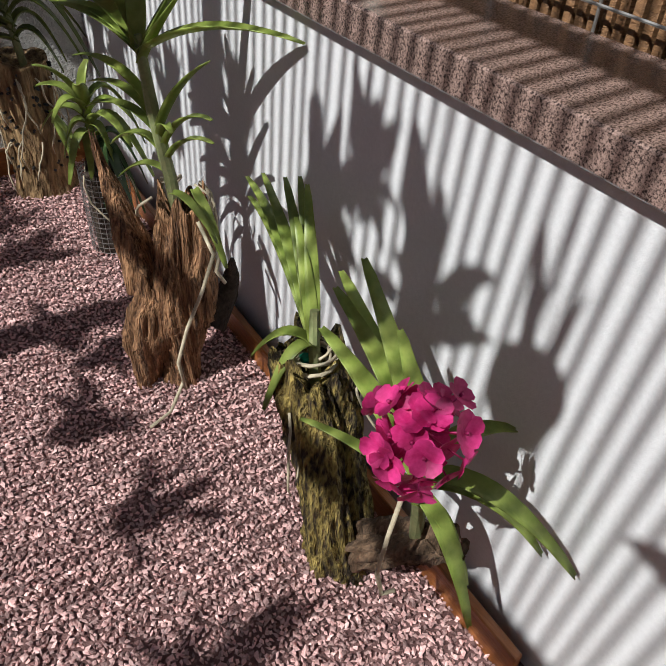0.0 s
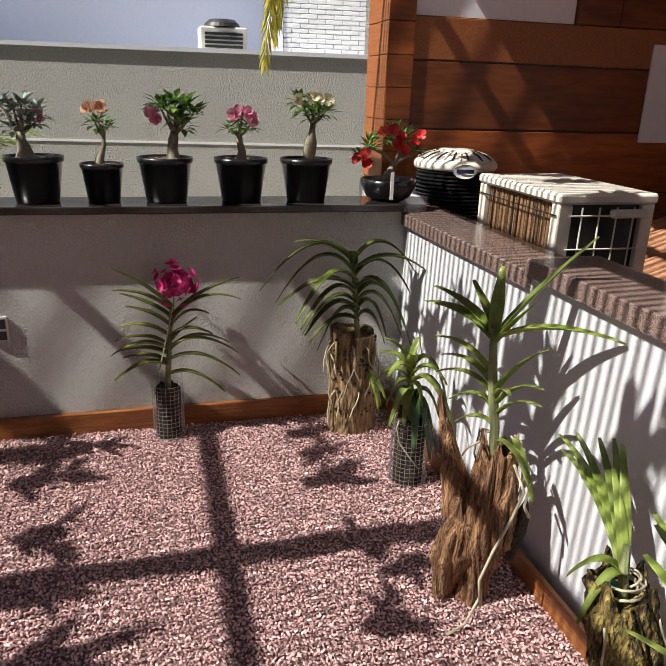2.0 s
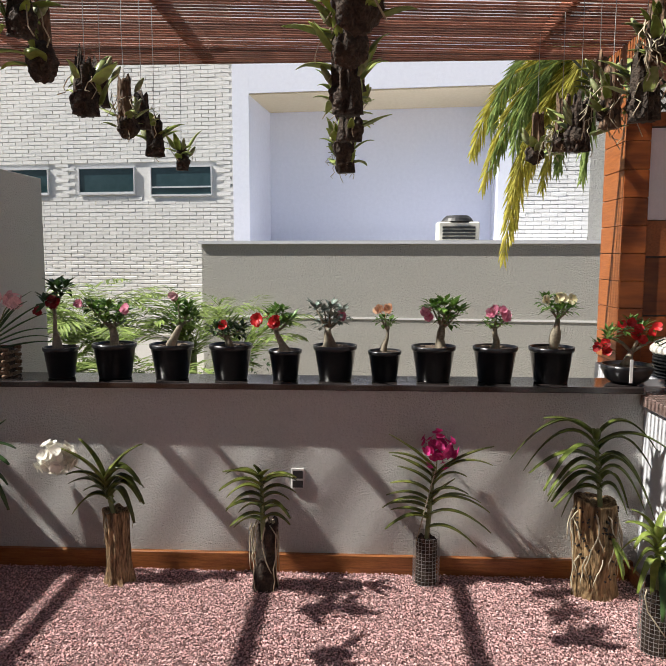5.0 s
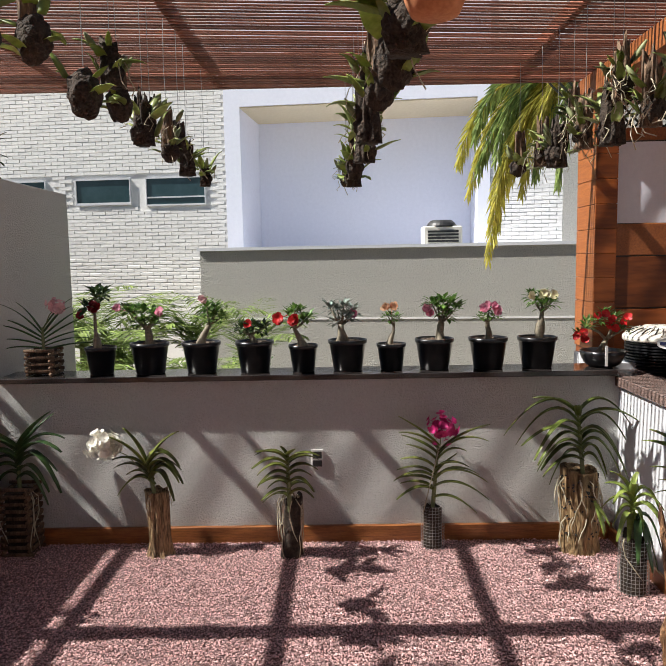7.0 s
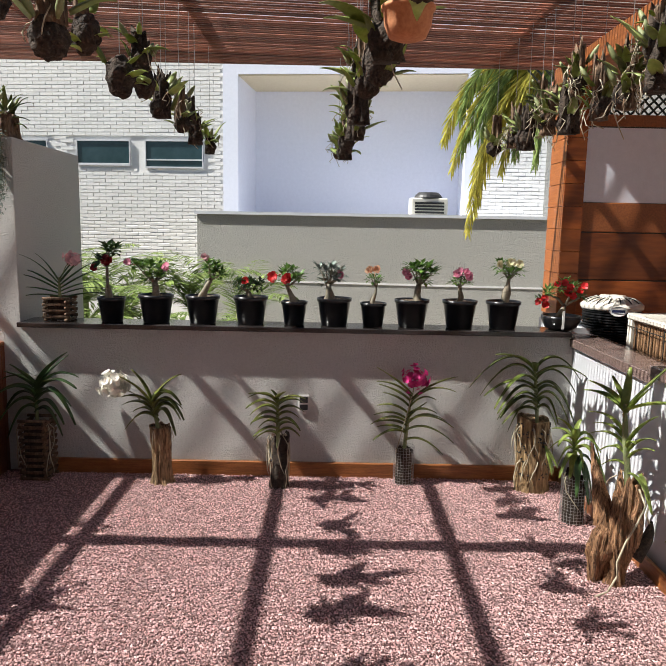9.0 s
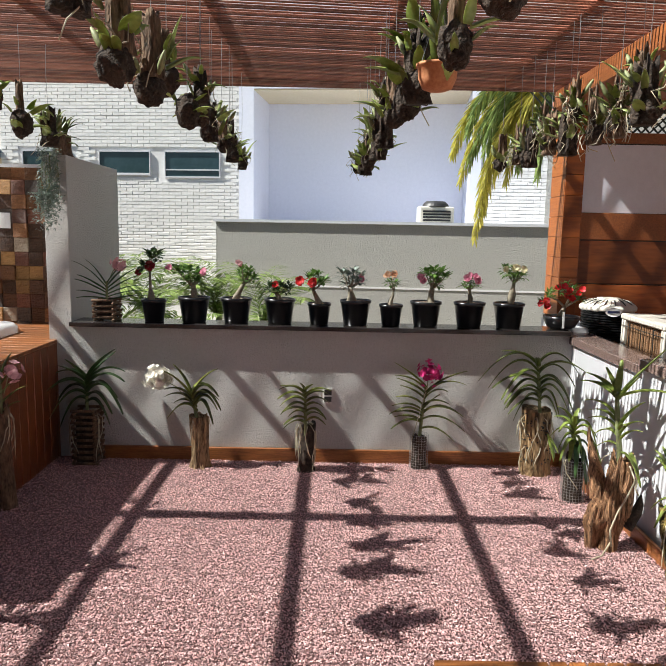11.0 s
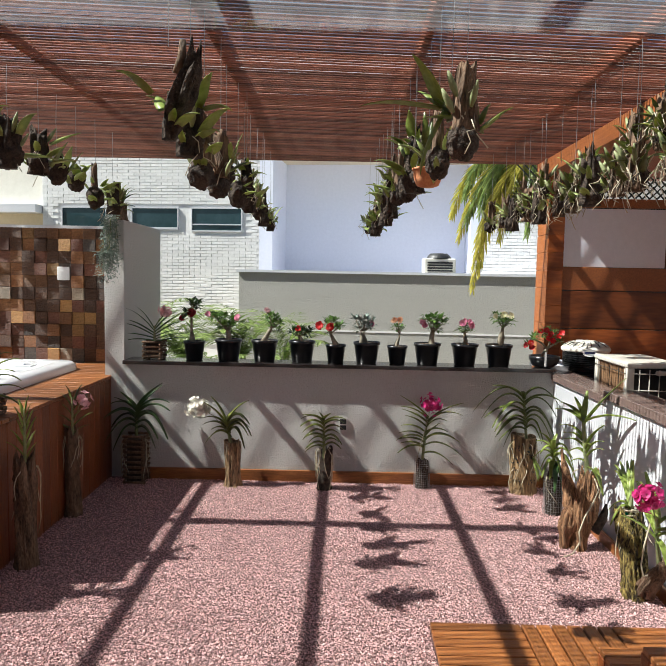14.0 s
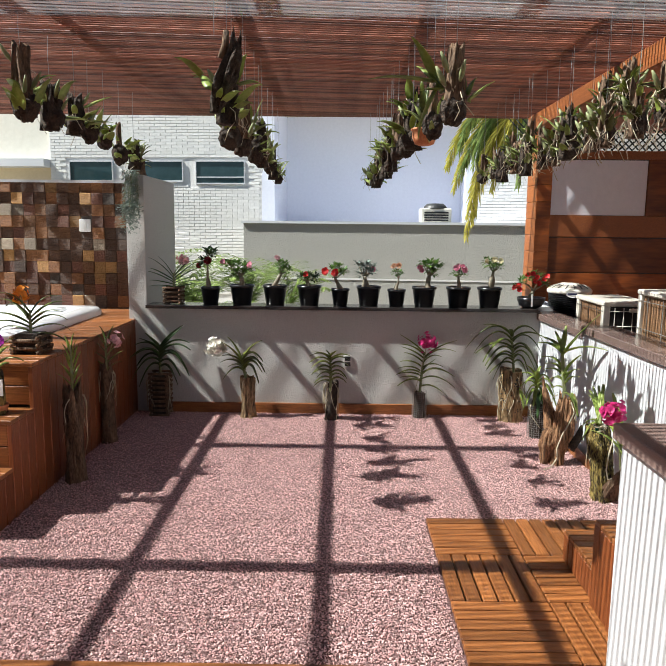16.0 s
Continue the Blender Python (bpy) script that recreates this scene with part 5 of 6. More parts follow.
for k, (a, b) in enumerate((((-0.02, 0, 0.08), (0.02, 0, 0.17)), ((0.02, 0, 0.16), (-0.10, 0.0, 0.24)), ((0.02, 0, 0.16), (0.06, 0, 0.27)), ((0.02, 0, 0.16), (0.12, 0, 0.22)))):
    part("branch", tube(bmesh.new(), [a, (Vector(a) + Vector(b)) / 2 + Vector((0.01, 0, 0.01)), b], [0.024 if k == 0 else 0.01, 0.02 if k == 0 else 0.008, 0.012 if k == 0 else 0.006], 8), "caudex", e, "", True)
bm = bmesh.new()
for c in ((-0.10, 0, 0.24), (0.06, 0, 0.28), (0.12, 0, 0.22), (-0.04, -0.03, 0.29), (0.02, 0.03, 0.30), (-0.14, 0, 0.19)):
    leaf_tuft(bm, c, 16, 0.07, 0.022, rng)
tagged(part("foliage", bm, "leaf_small", e), "", "", "", "stuff")
for p in ((-0.17, 0.21), (-0.13, 0.23), (-0.12, 0.19), (0.0, 0.34), (0.04, 0.31), (0.10, 0.29), (0.06, 0.25), (0.13, 0.32), (-0.05, 0.33), (0.02, 0.27)):
    bm = bmesh.new()
    flower(bm, (p[0], -0.04, p[1] - 0.02), (rng.uniform(-.6, .5), -1, 0.5), 0.027, rng)
    part("flower", bm, "red", e, "", True)
part("plant_tag", add_box(bmesh.new(), (-0.035, -0.138, 0.02), (-0.020, -0.134, 0.14)), "ribbon", e)


# ---- hanging orchids ----
def hang_wire(e, z0, z1, seed):
    rng = random.Random(seed)
    part("hook_wire", tube(bmesh.new(), [(0, 0, z0 - 0.01), (rng.uniform(-.006, .006), 0, (z0 + z1) / 2), (0, 0, z1)], 0.0016, 5), "wire", e)


def hanging(x, y, z, kind, seed, size=1.0, h=None):
    """An orchid tied to wood and hung by a wire; z is the lowest point of its wood."""
    rng = random.Random(seed)
    names = {"ball": "orchid hung on a dark coconut-fibre ball", "log": "orchid tied to a hanging piece of split log", "bark": "orchid clump hung on rough dark bark",
             "clump": "tangled pale orchid clump on a hanging branch", "long": "long rough hanging driftwood with trailing orchid leaves"}
    e = empty("hanging_orchid", (x, y, z), rng.uniform(0, 360), names[kind], "orchid", "orchids hung from the pergola")
    leafm = rng.choice(("leaf_light", "leaf_light", "leaf_pale", "leaf_pale"))
    def knob(r, hz, zc, off=0.0):
        bm = bmesh.new()
        bmesh.ops.create_icosphere(bm, subdivisions=4, radius=1)
        for v in bm.verts:
            k = 1 + 0.20 * noise.noise(v.co * 2.0 + Vector((seed, 0, 0))) + 0.12 * noise.noise(v.co * 5 + Vector((seed, 3, 0))) + 0.07 * noise.noise(v.co * 12 + Vector((seed, 7, 0)))
            v.co = Vector((v.co.x * r, v.co.y * r, v.co.z * hz)) * k + Vector((off, 0, zc))
        return bm

    if kind == "ball":
        H = 0.17 * size
        part("fibre_ball", knob(0.053 * size, 0.075 * size, 0.075 * size), "bark_dark", e, "", True)
        if rng.random() < 0.6:
            H = 0.29 * size
            part("stake", trunk_mesh(0.20 * size, 0.026, 0.022, seed, rings=8, seg=18, flare=0), "bark", e, "", True).location = (0.01, 0, 0.09 * size)
    elif kind == "log":
        H = 0.30 * size
        part("log", trunk_mesh(0.21 * size, 0.040 * size, 0.034 * size, seed, groove=0.35, rings=12, seg=30, flare=0.1, rag=0.08), "bark", e, "", True).location = (0, 0, 0.09 * size)
        part("root_mass", knob(0.054 * size, 0.060 * size, 0.06 * size, 0.012), "bark_dark", e, "", True)
    elif kind == "long":
        H = (h or 0.27) * size
        part("driftwood", gnarl(H, (0.022 * size, 0.034 * size, 0.044 * size, 0.036 * size, 0.014 * size), seed, 1.4, (-0.09, 0.03), 40, 52, 0.55), "bark_dark", e, "", True)
        part("snag", tube(bmesh.new(), [(-0.03, 0.01, H * 0.8), (-0.045, 0.02, H), (-0.048, 0.02, H + 0.05)], [0.018, 0.014, 0.010], 8), "bark", e, "", True)
        H += 0.045
    else:
        H = 0.20 * size
        thick = 0.044 if kind == "bark" else 0.034
        part("bark", trunk_mesh(H, thick * size, thick * 0.9 * size, seed, groove=0.5, rings=12, seg=28, flare=0.1, rag=0.18), "bark_dark" if kind == "bark" else "bark", e, "", True)
        part("root_mass", knob((thick + 0.004) * size, 0.050 * size, 0.055 * size, 0.012), "bark_dark", e, "", True)
    hang_wire(e, H, PZ + 0.02 - z, seed)
    n = {"ball": 7, "log": 8, "bark": 9, "clump": 20, "long": 5}[kind]
    for k in range(n):
        a = rng.uniform(0, 360)
        zz = rng.uniform(0.04, 0.17) * size
        rr = {"ball": 0.046, "log": 0.046, "bark": 0.044, "clump": 0.036, "long": 0.05}[kind] * size
        b = (rr * math.cos(radians(a)), rr * math.sin(radians(a)), zz)
        L = (rng.uniform(0.035, 0.09) if kind == "clump" else rng.uniform(0.06, 0.16)) * size
        w = L * rng.uniform(0.30, 0.46)
        m = leafm if kind != "clump" else rng.choice(("leaf", "leaf_light", "leaf_olive", "leaf_light"))
        solid(part("leaf", strap(bmesh.new(), b, a, rng.uniform(5, 75), L, w, rng.uniform(20, 90), 7, 0.25, 0, 0.75), m, e, "", True), 0.0018)
    if kind in ("bark", "clump", "log"):
        for k in range({"bark": 6, "clump": 22, "log": 7}[kind]):
            a = rng.uniform(0, 6.28)
            q = Vector((0.045 * math.cos(a), 0.045 * math.sin(a), H * rng.uniform(0.3, 0.8)))
            if k < 3:
                # swollen pseudobulb
                d = Vector((math.cos(a), math.sin(a), 1.6)).normalized()
                part("pseudobulb", tube(bmesh.new(), [q, q + d * 0.03 * size, q + d * 0.06 * size, q + d * 0.085 * size], [0.005, 0.013, 0.010, 0.004], 8), "stem", e, "", True)
            else:
                pts = [q]
                for i in range(4):
                    pts.append(pts[-1] + Vector((rng.uniform(-.03, .03), rng.uniform(-.03, .03), rng.uniform(-.05, -.005))) * size)
                part("root", tube(bmesh.new(), pts, 0.0022, 4), "root", e, "", True)
    return e


for i, (x, y, z, k, s) in enumerate((
        (-2.8, 0.25, 2.26, "log", 1.2), (-2.84, 0.72, 2.28, "bark", 1.2), (-2.8, 1.01, 2.29, "bark", 1.1), (-2.82, 1.32, 2.27, "ball", 1.1), (-2.82, 1.63, 2.27, "ball", 1),
        (-2.83, 2.02, 2.19, "ball", 1), (-2.84, 2.44, 2.19, "bark", 1), (-1.53, -0.95, 2.18, "long", 0.9), (-1.53, -0.65, 2.18, "bark", 1.01), (-1.6, -0.07, 2.14, "log", 1.06),
        (-1.59, 0.27, 2.12, "log", 1.01), (-1.63, 0.66, 2.21, "ball", 0.88), (-1.62, 1, 2.12, "ball", 1.01), (-1.64, 1.42, 2.19, "ball", 0.88), (-1.66, 1.81, 2.18, "bark", 0.97),
        (-1.66, 2.23, 2.18, "log", 0.84), (-1.66, 2.65, 2.18, "bark", 0.88), (-1.66, 3.14, 2.18, "bark", 0.79), (-0.58, -0.69, 2.18, "log", 1.05), (-0.6, -0.15, 2.19, "ball", 0.95),
        (-0.63, 0.53, 2.18, "bark", 1.2), (-0.63, 0.88, 2.16, "ball", 1.15), (-0.66, 1.25, 2.17, "log", 1), (-0.68, 1.66, 2.14, "bark", 1.1), (-0.68, 2.11, 2.14, "bark", 1),
        (-0.72, 2.52, 2.12, "ball", 0.9), (-0.72, 2.95, 2.14, "bark", 0.95), (-0.76, 3.41, 2.19, "clump", 0.8), (-1.6, 1.21, 2.26, "bark", 0.79), (-1.69, 2.04, 2.27, "bark", 0.79),
        (-1.64, 2.4, 2.26, "bark", 0.75), (-0.61, 0.72, 2.36, "bark", 0.9), (-0.68, 1.46, 2.29, "bark", 0.8), (-0.66, 1.89, 2.28, "bark", 0.9), (-0.7, 2.34, 2.26, "bark", 0.9),
        (-0.71, 2.76, 2.29, "bark", 0.8), (0.51, -0.68, 2.31, "log", 1), (0.43, 1, 2.34, "clump", 1), (0.35, 1.62, 2.33, "clump", 1), (0.4, 2.36, 2.35, "clump", 1),
        (0.43, 0.07, 2.37, "clump", 1.1), (0.41, 0.31, 2.36, "clump", 1.1), (0.38, -0.51, 2.21, "clump", 1.15), (0.44, -0.04, 2.22, "clump", 1.2), (0.37, 0.19, 2.2, "clump", 1.2),
        (0.4, 0.48, 2.21, "clump", 1.15), (0.39, 0.84, 2.2, "bark", 1.2), (0.4, 1.15, 2.19, "clump", 1.15), (0.42, 1.5, 2.2, "clump", 1.15), (0.36, 1.75, 2.17, "bark", 1.1),
        (0.39, 2.16, 2.22, "clump", 1.2), (0.35, 2.45, 2.17, "bark", 1.1), (0.36, 2.79, 2.22, "clump", 1.1), (0.32, 3.12, 2.2, "log", 0.9))):
    if x < -2.7:
        z, s = z + 0.055, s * 1.12
    if -1.8 < x < -0.5 and y > 0:
        z += 0.06 * max(0.0, 1 - abs(y - 1.2) / 1.6)
    hanging(x, y, z, k, 200 + i, s)

# terracotta hanging planter
e = empty("hanging_planter", (-0.591, 0.257, 2.21), 30, "round terracotta planter hung on wires", "planter", "orchids hung from the pergola")
bm = bmesh.new()
lathe(bm, [(0.03, 0.0), (0.052, 0.008), (0.066, 0.04), (0.070, 0.078), (0.076, 0.080), (0.076, 0.090), (0.064, 0.090), (0.058, 0.05), (0.02, 0.03)], 28)
part("pot", bm, "terracotta", e, "", True)
for sx in (-0.07, 0.07):
    part("hook_wire", tube(bmesh.new(), [(sx, 0, 0.09), (0, 0, 0.30), (0, 0, 0.68)], 0.0016, 5), "wire", e)
for k in range(2):
    solid(part("leaf", strap(bmesh.new(), (0, 0, 0.09), 40 + k * 170, 80, 0.26, 0.045, 12, 7), "leaf", e, "", True), 0.0018)
e = empty("hanging_orchid", (-0.62, -0.61, 2.356), 175, "large-leaved orchid hung on a weathered split log", "orchid", "orchids hung from the pergola")
for az, el, L in ((0, 12, 0.30), (40, 55, 0.22), (-50, 40, 0.18), (20, -60, 0.26)):
    solid(part("leaf", strap(bmesh.new(), (0.02, 0, 0.02), az, el, L, 0.055, 35, 8, 0.2, 0, 0.7), "leaf_light", e, "", True), 0.002)
part("stem", tube(bmesh.new(), [(0, 0, -0.03), (0.02, 0, 0.03)], 0.012, 6), "stem", e)
hang_wire(e, 0.02, PZ + 0.02 - 2.356, 4)

# silver trailing plant on the pier
e = empty("trailing_plant", (-2.96, 2.755, 2.229), 0, "silvery trailing plant spilling down the white pier", "plant")
rng = random.Random(91)
bm = bmesh.new()
for k in range(34):
    p = Vector((rng.uniform(-0.07, 0.07), rng.uniform(-0.005, 0.06), 0.03))
    L = rng.uniform(0.12, 0.62)
    if L > 0.3:
        p.y = rng.uniform(-0.06, -0.01)
    sway = Vector((rng.uniform(-.14, .10), rng.uniform(-.05, -.005), 0))
    for i in range(int(L / 0.012)):
        s = i * 0.012
        # the fullest growth hangs in the lower half
        if s < 0.30 and rng.random() < 0.55:
            continue
        c = p + sway * s - Vector((0, 0.02, s))
        for q in range(2 if s < 0.30 else 4):
            if s > 0.30:
                c = p + sway * s - Vector((rng.uniform(-0.05, 0.05), 0.02 + rng.uniform(0, 0.06), s))
            blade(bm, c, (rng.uniform(-1, 1), rng.uniform(-1, .3), rng.uniform(-.6, .5)), 0.016, rng.uniform(0.018, 0.034), (0.1, 0.2, 1))
tagged(part("foliage", bm, "silver_leaf", e), "", "", "", "stuff")
bm = bmesh.new()
for k in range(16):
    x = rng.uniform(-0.06, 0.06)
    tube(bm, [(x, 0.0, 0.01), (x, -0.025, -0.02), (x + rng.uniform(-.03, .03), -0.03, -0.35)], 0.0018, 4)
part("stem", bm, "stem", e)
for k, (x, y) in enumerate(((-2.93, 2.86), (-2.95, 3.0))):
    e = empty("pier_orchid", (x, y, 2.229), 40 * k, "orchid clump on bark standing on the white pier", "orchid")
    part("bark", trunk_mesh(0.16, 0.05, 0.04, 300 + k, groove=0.4, rings=8, seg=20), "bark", e, "", True)
    vanda(e, 0.10, 11, 0.18, 0.03, 310 + k, "leaf", 0.10, 0, 60, (10, 75), two_rank=False)


# ---- palms ----
def frond(bm, base, az, elev, length, droop, leaf_len, rng, pairs=26, width=0.014, hang=0.30):
    p, e, a = Vector(base), radians(elev), radians(az)
    n = pairs
    for i in range(n):
        s = i / n
        d = Vector((math.cos(a) * math.cos(e), math.sin(a) * math.cos(e), math.sin(e)))
        q = p + d * length / n
        tube(bm, (p, q), 0.004 * (1 - 0.7 * s), 4)
        side = Vector((-math.sin(a), math.cos(a), 0))
        L = leaf_len * math.sin(math.pi * (0.12 + 0.83 * s)) ** 0.7
        for sg in (-1, 1):
            dd = (side * sg + d * 0.75 + Vector((rng.uniform(-.2, .2), 0, -hang + rng.uniform(-.15, .15)))).normalized()
            blade(bm, p, dd, width, L * rng.uniform(0.85, 1.1), (0, 0, 1))
        p = q
        e -= radians(droop) / n * (0.4 + 1.2 * s)


def palm(x, y, z, n, length, seed, material, leaf_len=0.22, elev=(45, 85), droop=85, az=(0, 360), label="", width=0.020, trunk=0.35):
    rng = random.Random(seed)
    e = empty("palm", (x, y, z), 0, label, "palm", "palms behind the half wall")
    part("trunk", trunk_mesh(trunk, 0.05, 0.035, seed, groove=0.1, rings=8, seg=14), "stem", e, "", True)
    for k in range(n):
        bm = bmesh.new()
        frond(bm, (0, 0, trunk * 0.9), rng.uniform(*az), rng.uniform(*elev), length * rng.uniform(0.8, 1.15), droop * rng.uniform(0.7, 1.2), leaf_len, rng, 24, width)
        part("frond", bm, material, e)
    return e


palm(-3.55, 5.9, -0.02, 15, 1.05, 401, "palm", 0.32, width=0.032, label="feathery green palm in front of the brick house", trunk=0.92)
palm(-2.95, 5.3, -0.02, 16, 0.95, 402, "palm", 0.32, width=0.032, label="feathery green palm in front of the brick house", trunk=0.86)
palm(-2.25, 5.6, -0.02, 13, 0.85, 403, "palm", 0.32, width=0.032, label="feathery green palm in front of the brick house", trunk=0.86)
palm(-1.70, 5.0, -0.02, 11, 0.80, 404, "palm", 0.26, width=0.026, label="low feathery palm behind the half wall", trunk=0.86)
palm(-3.25, 4.85, -0.02, 13, 0.72, 405, "palm", 0.26, elev=(10, 70), droop=70, width=0.026, label="low feathery palm behind the half wall", trunk=0.62)
palm(-2.55, 4.75, -0.02, 13, 0.70, 406, "palm", 0.26, elev=(10, 70), droop=70, width=0.026, label="low feathery palm behind the half wall", trunk=0.60)
palm(-1.98, 4.70, -0.02, 12, 0.66, 407, "palm", 0.26, elev=(10, 70), droop=70, width=0.026, label="low feathery palm behind the half wall", trunk=0.60)
palm(-3.80, 5.00, -0.02, 12, 0.72, 408, "palm", 0.26, elev=(10, 70), droop=70, width=0.026, label="low feathery palm behind the half wall", trunk=0.62)
rng = random.Random(406)
e = empty("palm", (1.44, 4.95, -0.02), 0, "tall palm with hanging yellow-green fronds", "palm", "palms behind the half wall")
part("trunk", trunk_mesh(3.33, 0.05, 0.04, 407, groove=0.08, rings=20, seg=14), "stem", e, "", True)
FRONDS = ((0.75, 3.30, 0.60, 1.72, "palm_yellow"), (0.85, 3.20, 0.70, 1.90, "palm_yellow"), (0.60, 3.55, 0.34, 2.55, "palm_yellow"), (0.80, 3.50, 0.50, 2.45, "palm"), (1.00, 3.50, 0.80, 2.40, "palm_yellow"), (1.20, 3.40, 1.05, 2.45, "palm"),
          (0.70, 3.45, 0.42, 2.30, "palm_yellow"), (0.90, 3.60, 0.62, 2.55, "palm"), (1.10, 3.45, 0.92, 2.30, "palm_yellow"), (1.25, 3.30, 1.18, 2.35, "palm"), (0.80, 3.20, 0.66, 2.10, "palm_yellow"), (0.65, 3.60, 0.48, 2.75, "palm"), (1.05, 3.60, 0.75, 2.75, "palm"), (1.15, 3.55, 0.98, 2.65, "palm_yellow"))
for cx, cz, tx, tz, m in FRONDS:
    # the rib arches over and hangs; its leaflets hang from it
    a, c, b = Vector((-0.10, 0.0, 3.28)), Vector((cx - 1.55, rng.uniform(-0.25, 0.15), cz)), Vector((tx - 1.55, rng.uniform(-0.30, 0.10), tz))
    bm = bmesh.new()
    rib = [a * (1 - q) ** 2 + c * 2 * q * (1 - q) + b * q * q for q in [i / 36 for i in range(37)]]
    tube(bm, rib, [0.009 * (1 - 0.8 * i / 36) + 0.001 for i in range(37)], 4)
    for i in range(5, 37):
        d = (rib[i] - rib[i - 1]).normalized()
        side = d.cross(Vector((0, 1, 0.2))).normalized()
        L = 0.34 * math.sin(math.pi * (0.15 + 0.78 * i / 36)) ** 0.6
        for sg in (-1, 1):
            for off in (0.0, 0.5):
                out = (Vector((0, 1, 0)) * sg * 0.5 + side * sg * 0.35 + d * 0.7 + Vector((rng.uniform(-.2, .2), rng.uniform(-.2, .2), -0.55))).normalized()
                blade(bm, rib[i] - (rib[i] - rib[i - 1]) * off, out, 0.020, L * rng.uniform(0.8, 1.1), (0.2, 1, 0.3))
    part("frond", bm, m, e)
# low shrubs under the palms
rng = random.Random(410)
bm = bmesh.new()
for k in range(2600):
    c = Vector((rng.uniform(-3.6, -1.5), rng.uniform(4.6, 6.4), 0))
    c.z = rng.uniform(0.02, 0.55 + 0.2 * noise.noise(c * 2))
    blade(bm, c, (rng.uniform(-1, 1), rng.uniform(-1, 1), rng.uniform(-.2, 1)), 0.03, rng.uniform(0.04, 0.09), (0.1, 0, 1))
tagged(part("hedge", bm, "leaf_dark"), "low leafy shrubs under the palms", "shrub", "", "stuff")


# ---- machines behind the white wall ----
SLB = slab("service_slab", (1.062, -3.3, -0.02), (4.0, 3.70, 0.50), "roof", "raised terracotta service floor behind the white wall")


def roof_tiles():
    e = empty("lower_roof", (0, 0, 0), 0, "clay tiled lean-to roof behind the white wall", "roof", "", "structure")
    for r in range(5):
        for c in range(13):
            bm = bmesh.new()
            pts0 = []
            for i in range(7):
                a = math.pi * i / 6
                pts0.append((0.075 * math.cos(a), 0.045 * math.sin(a)))
            lo = [bm.verts.new((0, p[0], p[1])) for p in pts0]
            hi = [bm.verts.new((0.34, p[0] * 0.85, p[1] * 0.85 + 0.10)) for p in pts0]
            for i in range(6):
                bm.faces.new((lo[i], lo[i + 1], hi[i + 1], hi[i]))
            o = solid(part("roof_tile", bm, "roof", e), 0.012)
            o.location = (1.95 + r * 0.30, 1.30 + c * 0.16, 0.62 + r * 0.085)
    box("deck_board", (1.90, 1.20, 0.501), (3.5, 3.4, 0.60), "dark", e)


roof_tiles()


def round_condenser(x, y, z):
    e = empty("round_air_conditioner", (x, y, z), 0, "round black air conditioner with a white domed lid", "air conditioner")
    prof = []
    for k in range(17):
        zz = k * 0.0185
        prof += [(0.185, zz), (0.198, zz + 0.006), (0.198, zz + 0.012)]
    part("louvred_drum", lathe(bmesh.new(), prof, 40), "black", e, "", False)
    part("lid", lathe(bmesh.new(), [(0.205, 0.315), (0.212, 0.325), (0.212, 0.345), (0.195, 0.362), (0.15, 0.385), (0.09, 0.40), (0.085, 0.41), (0.04, 0.412)], 40), "cream", e, "white domed grille lid", True)
    for k in range(30):
        a = k * math.pi / 15
        pts = [(r * math.cos(a + (0.2 - r) * 1.2), r * math.sin(a + (0.2 - r) * 1.2), zz) for r, zz in ((0.19, 0.367), (0.15, 0.389), (0.11, 0.399))]
        part("grille_rib", tube(bmesh.new(), pts, 0.0045, 4), "cream" if k % 2 else "dark", e)
    # oval maker's plate with a plain bar
    a0 = radians(-100)
    bm = bmesh.new()
    pts = [bm.verts.new((0.214 * math.cos(a0 + 0.28 * math.cos(t * math.pi / 8)), 0.214 * math.sin(a0 + 0.28 * math.cos(t * math.pi / 8)), 0.318 + 0.034 * math.sin(t * math.pi / 8))) for t in range(16)]
    bm.faces.new(pts)
    pl = solid(part("plate", bm, "ribbon", e, "white oval plate"), 0.004)
    bm = bmesh.new()
    vs = []
    for t in (-0.2, -0.07, 0.07, 0.2):
        vs.append([bm.verts.new((0.2175 * math.cos(a0 + t), 0.2175 * math.sin(a0 + t), 0.318 + q)) for q in (-0.008, 0.010)])
    for a, b in zip(vs, vs[1:]):
        bm.faces.new((a[0], b[0], b[1], a[1]))
    part("bar", bm, mat("navy_ink", (0.01, 0.015, 0.05), (0.015, 0.02, 0.07), 20, 0.5, 0), pl)
    box("foot", (-0.15, -0.15, -0.02), (0.15, 0.15, 0.0), "dark", e)


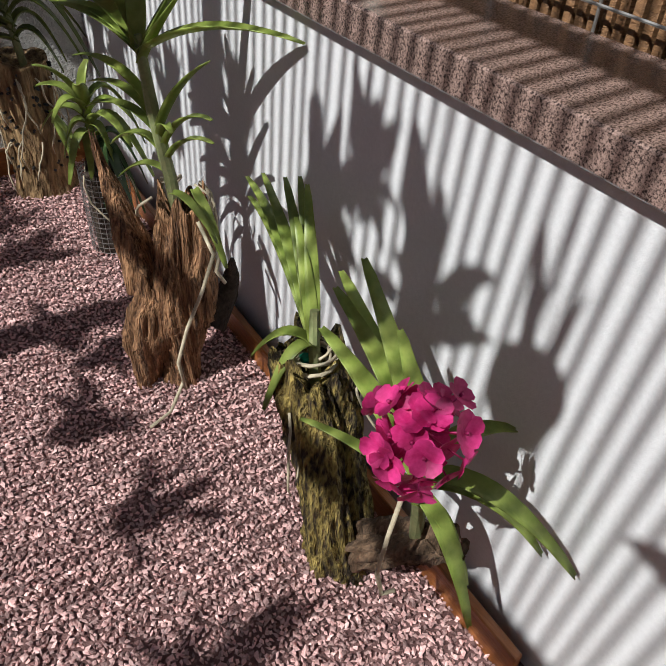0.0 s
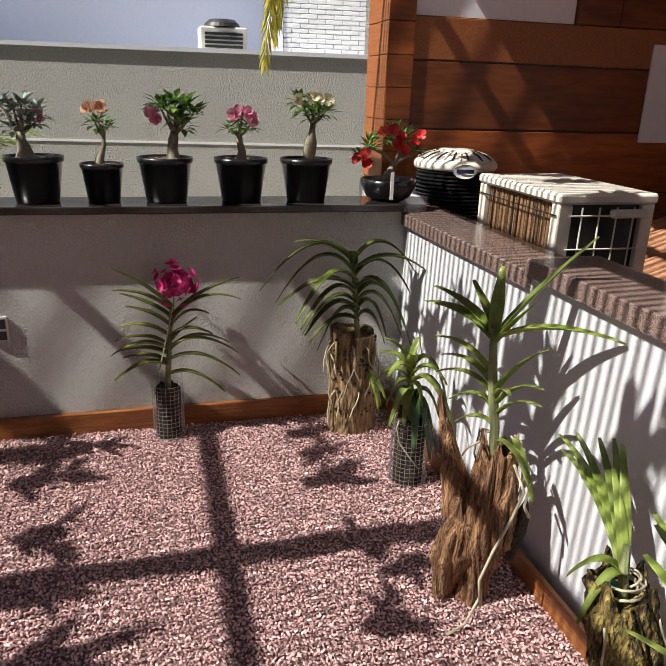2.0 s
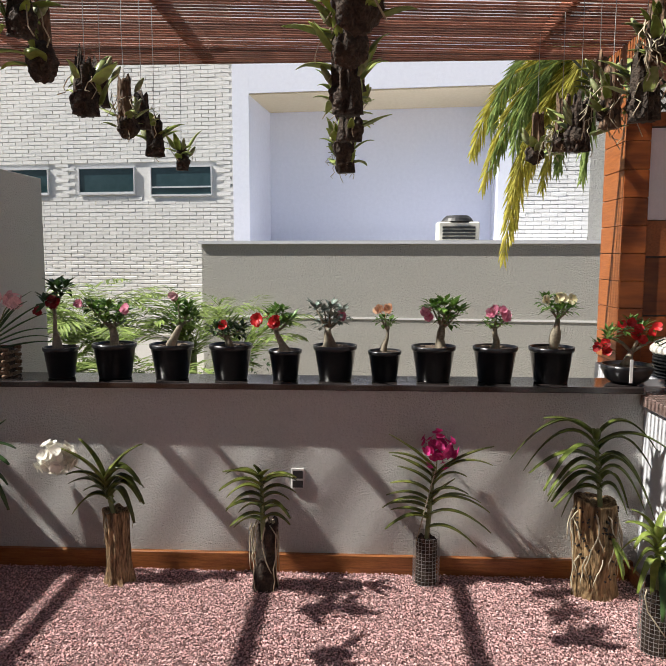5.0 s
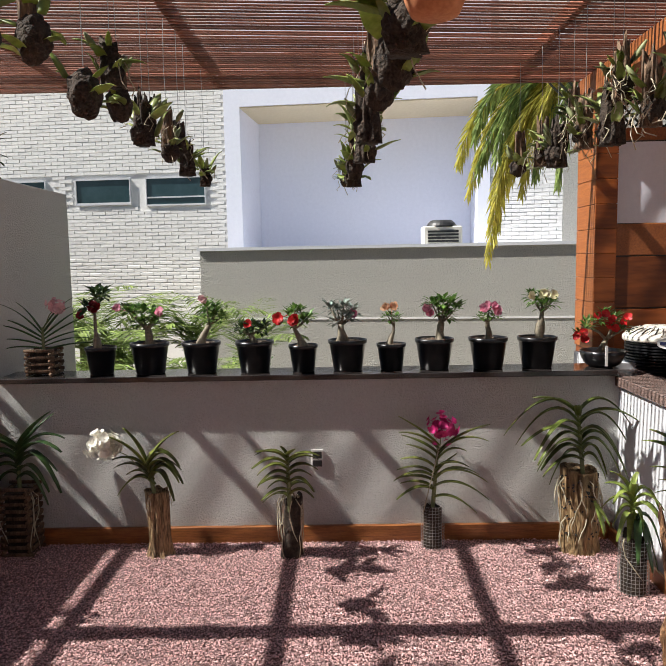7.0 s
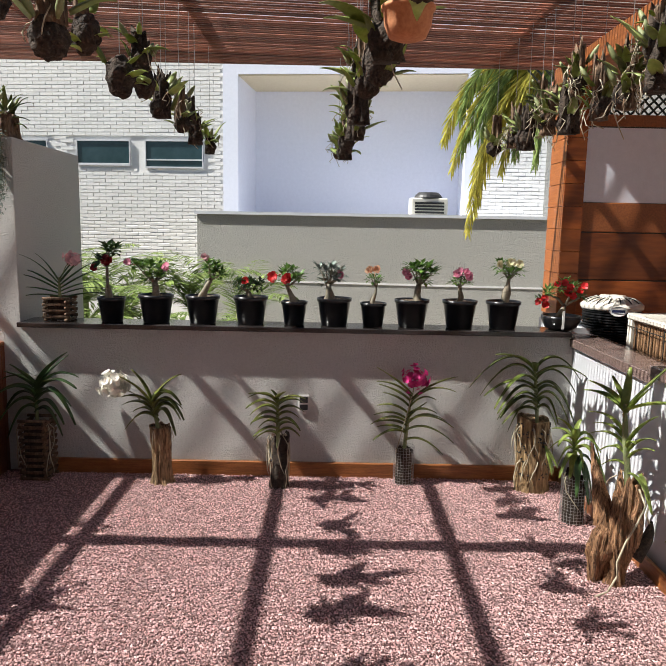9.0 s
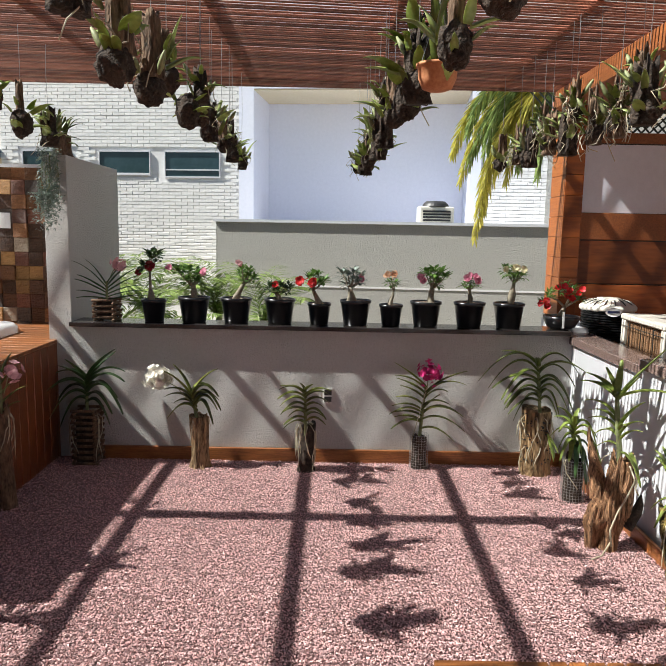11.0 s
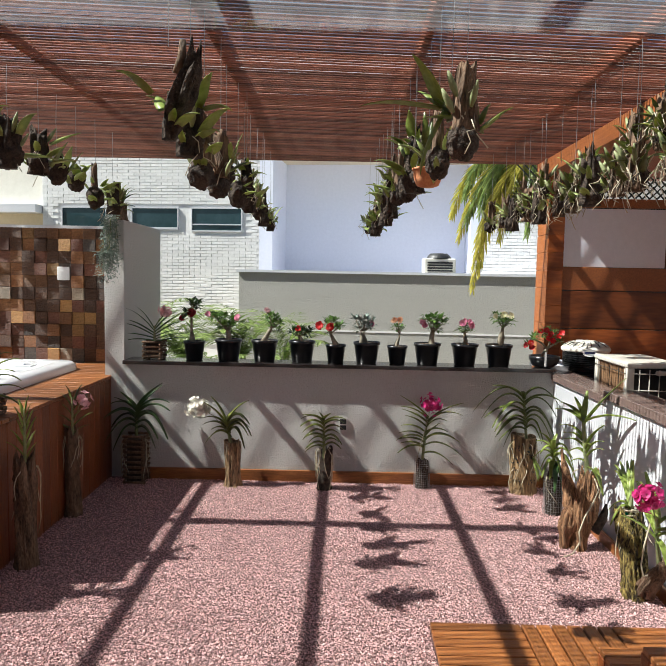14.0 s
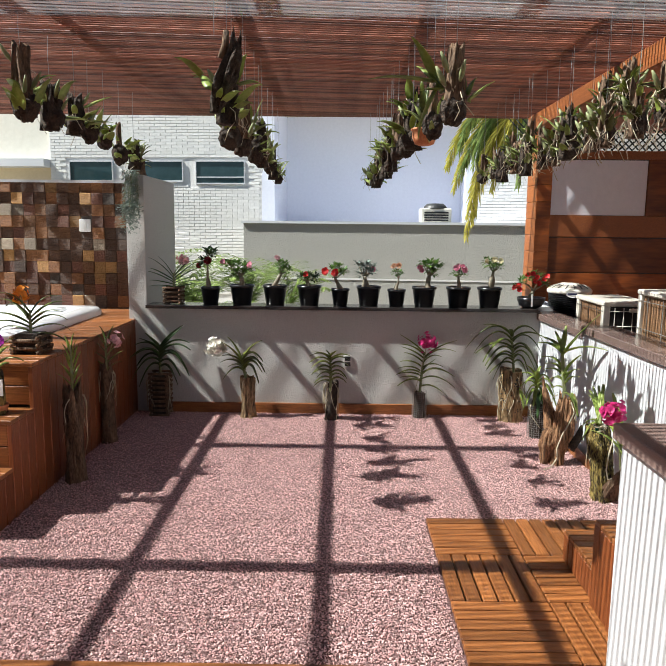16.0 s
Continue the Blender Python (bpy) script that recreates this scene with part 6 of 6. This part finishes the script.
def box_condenser(x0, x1, y0, y1, z0, z1, label, guard):
    """A split air conditioner: cream cabinet, coil on the patio side, grilled fan end."""
    e = empty("air_conditioner", ((x0 + x1) / 2, (y0 + y1) / 2, z0), 0, label, "air conditioner", "air conditioners behind the wall")
    w, d, h = (x1 - x0) / 2, (y1 - y0) / 2, z1 - z0
    c = 0.055
    for sx in (-1, 1):
        for sy in (-1, 1):
            box("corner_post", (sx * w - (c if sx > 0 else 0), sy * d - (c if sy > 0 else 0), 0), (sx * w + (c if sx < 0 else 0), sy * d + (c if sy < 0 else 0), h - 0.041), "cream", e, "", 0.004)
    bm = add_box(bmesh.new(), (-w - 0.008, -d - 0.008, h - 0.04), (w + 0.008, d + 0.008, h), 0.010)
    part("top_panel", bm, "cream", e)
    box("base_pan", (-w, -d, -0.02), (w, d, 0.03), "dark", e)
    box("inner_case", (-w + 0.05, -d + 0.02, 0.031), (w - 0.02, d - 0.02, h - 0.042), "dark", e)
    n = int((2 * d - 2 * c) / 0.026)
    for k in range(n):
        y = -d + c + (k + 0.5) * (2 * d - 2 * c) / n
        box("coil_fin", (-w + 0.018, y - 0.009, h * (0.30 if guard else 0.3)), (-w + 0.045, y + 0.009, h - 0.042), "coil", e, "", 0.003)
    for k in range(3 if not guard else 5):
        y = -d + c + (k + 0.5) * (2 * d - 2 * c) / (3 if not guard else 5)
        part("guard_wire", tube(bmesh.new(), [(-w - 0.004, y, 0.02), (-w - 0.004, y, h - 0.05)], 0.003, 6), "wire" if guard else "dark", e)
    for k in range(2 if not guard else 4):
        z = 0.06 + k * (h - 0.14) / (1 if not guard else 3)
        part("guard_wire", tube(bmesh.new(), [(-w - 0.006, -d + 0.01, z), (-w - 0.006, d - 0.01, z)], 0.003, 6), "wire" if guard else "dark", e)
    # fan end facing the house
    for k in range(4):
        x = -w + c + (k + 0.5) * (2 * w - 2 * c) / 4
        part("grille_bar", tube(bmesh.new(), [(x, -d - 0.004, 0.05), (x, -d - 0.004, h - 0.05)], 0.0035, 6), "cream", e)
    for k in range(4):
        z = 0.08 + k * (h - 0.16) / 3
        part("grille_bar", tube(bmesh.new(), [(-w + 0.04, -d - 0.006, z), (w - 0.04, -d - 0.006, z)], 0.0035, 6), "cream", e)
    box("handle", (0.0, -d - 0.04, h - 0.085), (w * 0.75, -d - 0.009, h - 0.055), "cream", e, "", 0.006)


round_condenser(1.205, 3.10, 0.845)
box_condenser(1.11, 1.51, 1.95, 2.60, 0.66, 1.190, "cream air conditioner with a rusty coil behind the wall", False)
box_condenser(1.15, 1.88, 0.12, 1.41, 0.60, 1.34, "large cream air conditioner with a wire guard over its coil", True)
tagged(box("machine_plinth", (1.063, 2.995, 0.501), (1.39, 3.20, 0.825), "white"), "white masonry plinth under the round air conditioner", "plinth")
tagged(box("machine_plinth", (1.11, 1.94, 0.501), (1.51, 2.60, 0.64), "dark"), "dark plinth under the air conditioner", "plinth")
tagged(box("machine_plinth", (1.15, 0.12, 0.501), (1.88, 1.41, 0.58), "dark"), "dark plinth under the air conditioner", "plinth")
# condenser on the garden wall side of the white house
e = empty("air_conditioner", (0.46, 7.50, 1.60), 0, "small outdoor air conditioner with a rounded grey top", "air conditioner")
box("cabinet", (-0.24, -0.16, 0), (0.24, 0.16, 0.50), "cream", e, "", 0.015)
for k in range(8):
    box("louvre", (-0.19, -0.170, 0.14 + k * 0.04), (0.19, -0.161, 0.165 + k * 0.04), "dark", e)
part("top_cap", lathe(bmesh.new(), [(0.19, 0.505), (0.17, 0.54), (0.13, 0.575), (0.05, 0.58)], 24), "dark", e, "", False)
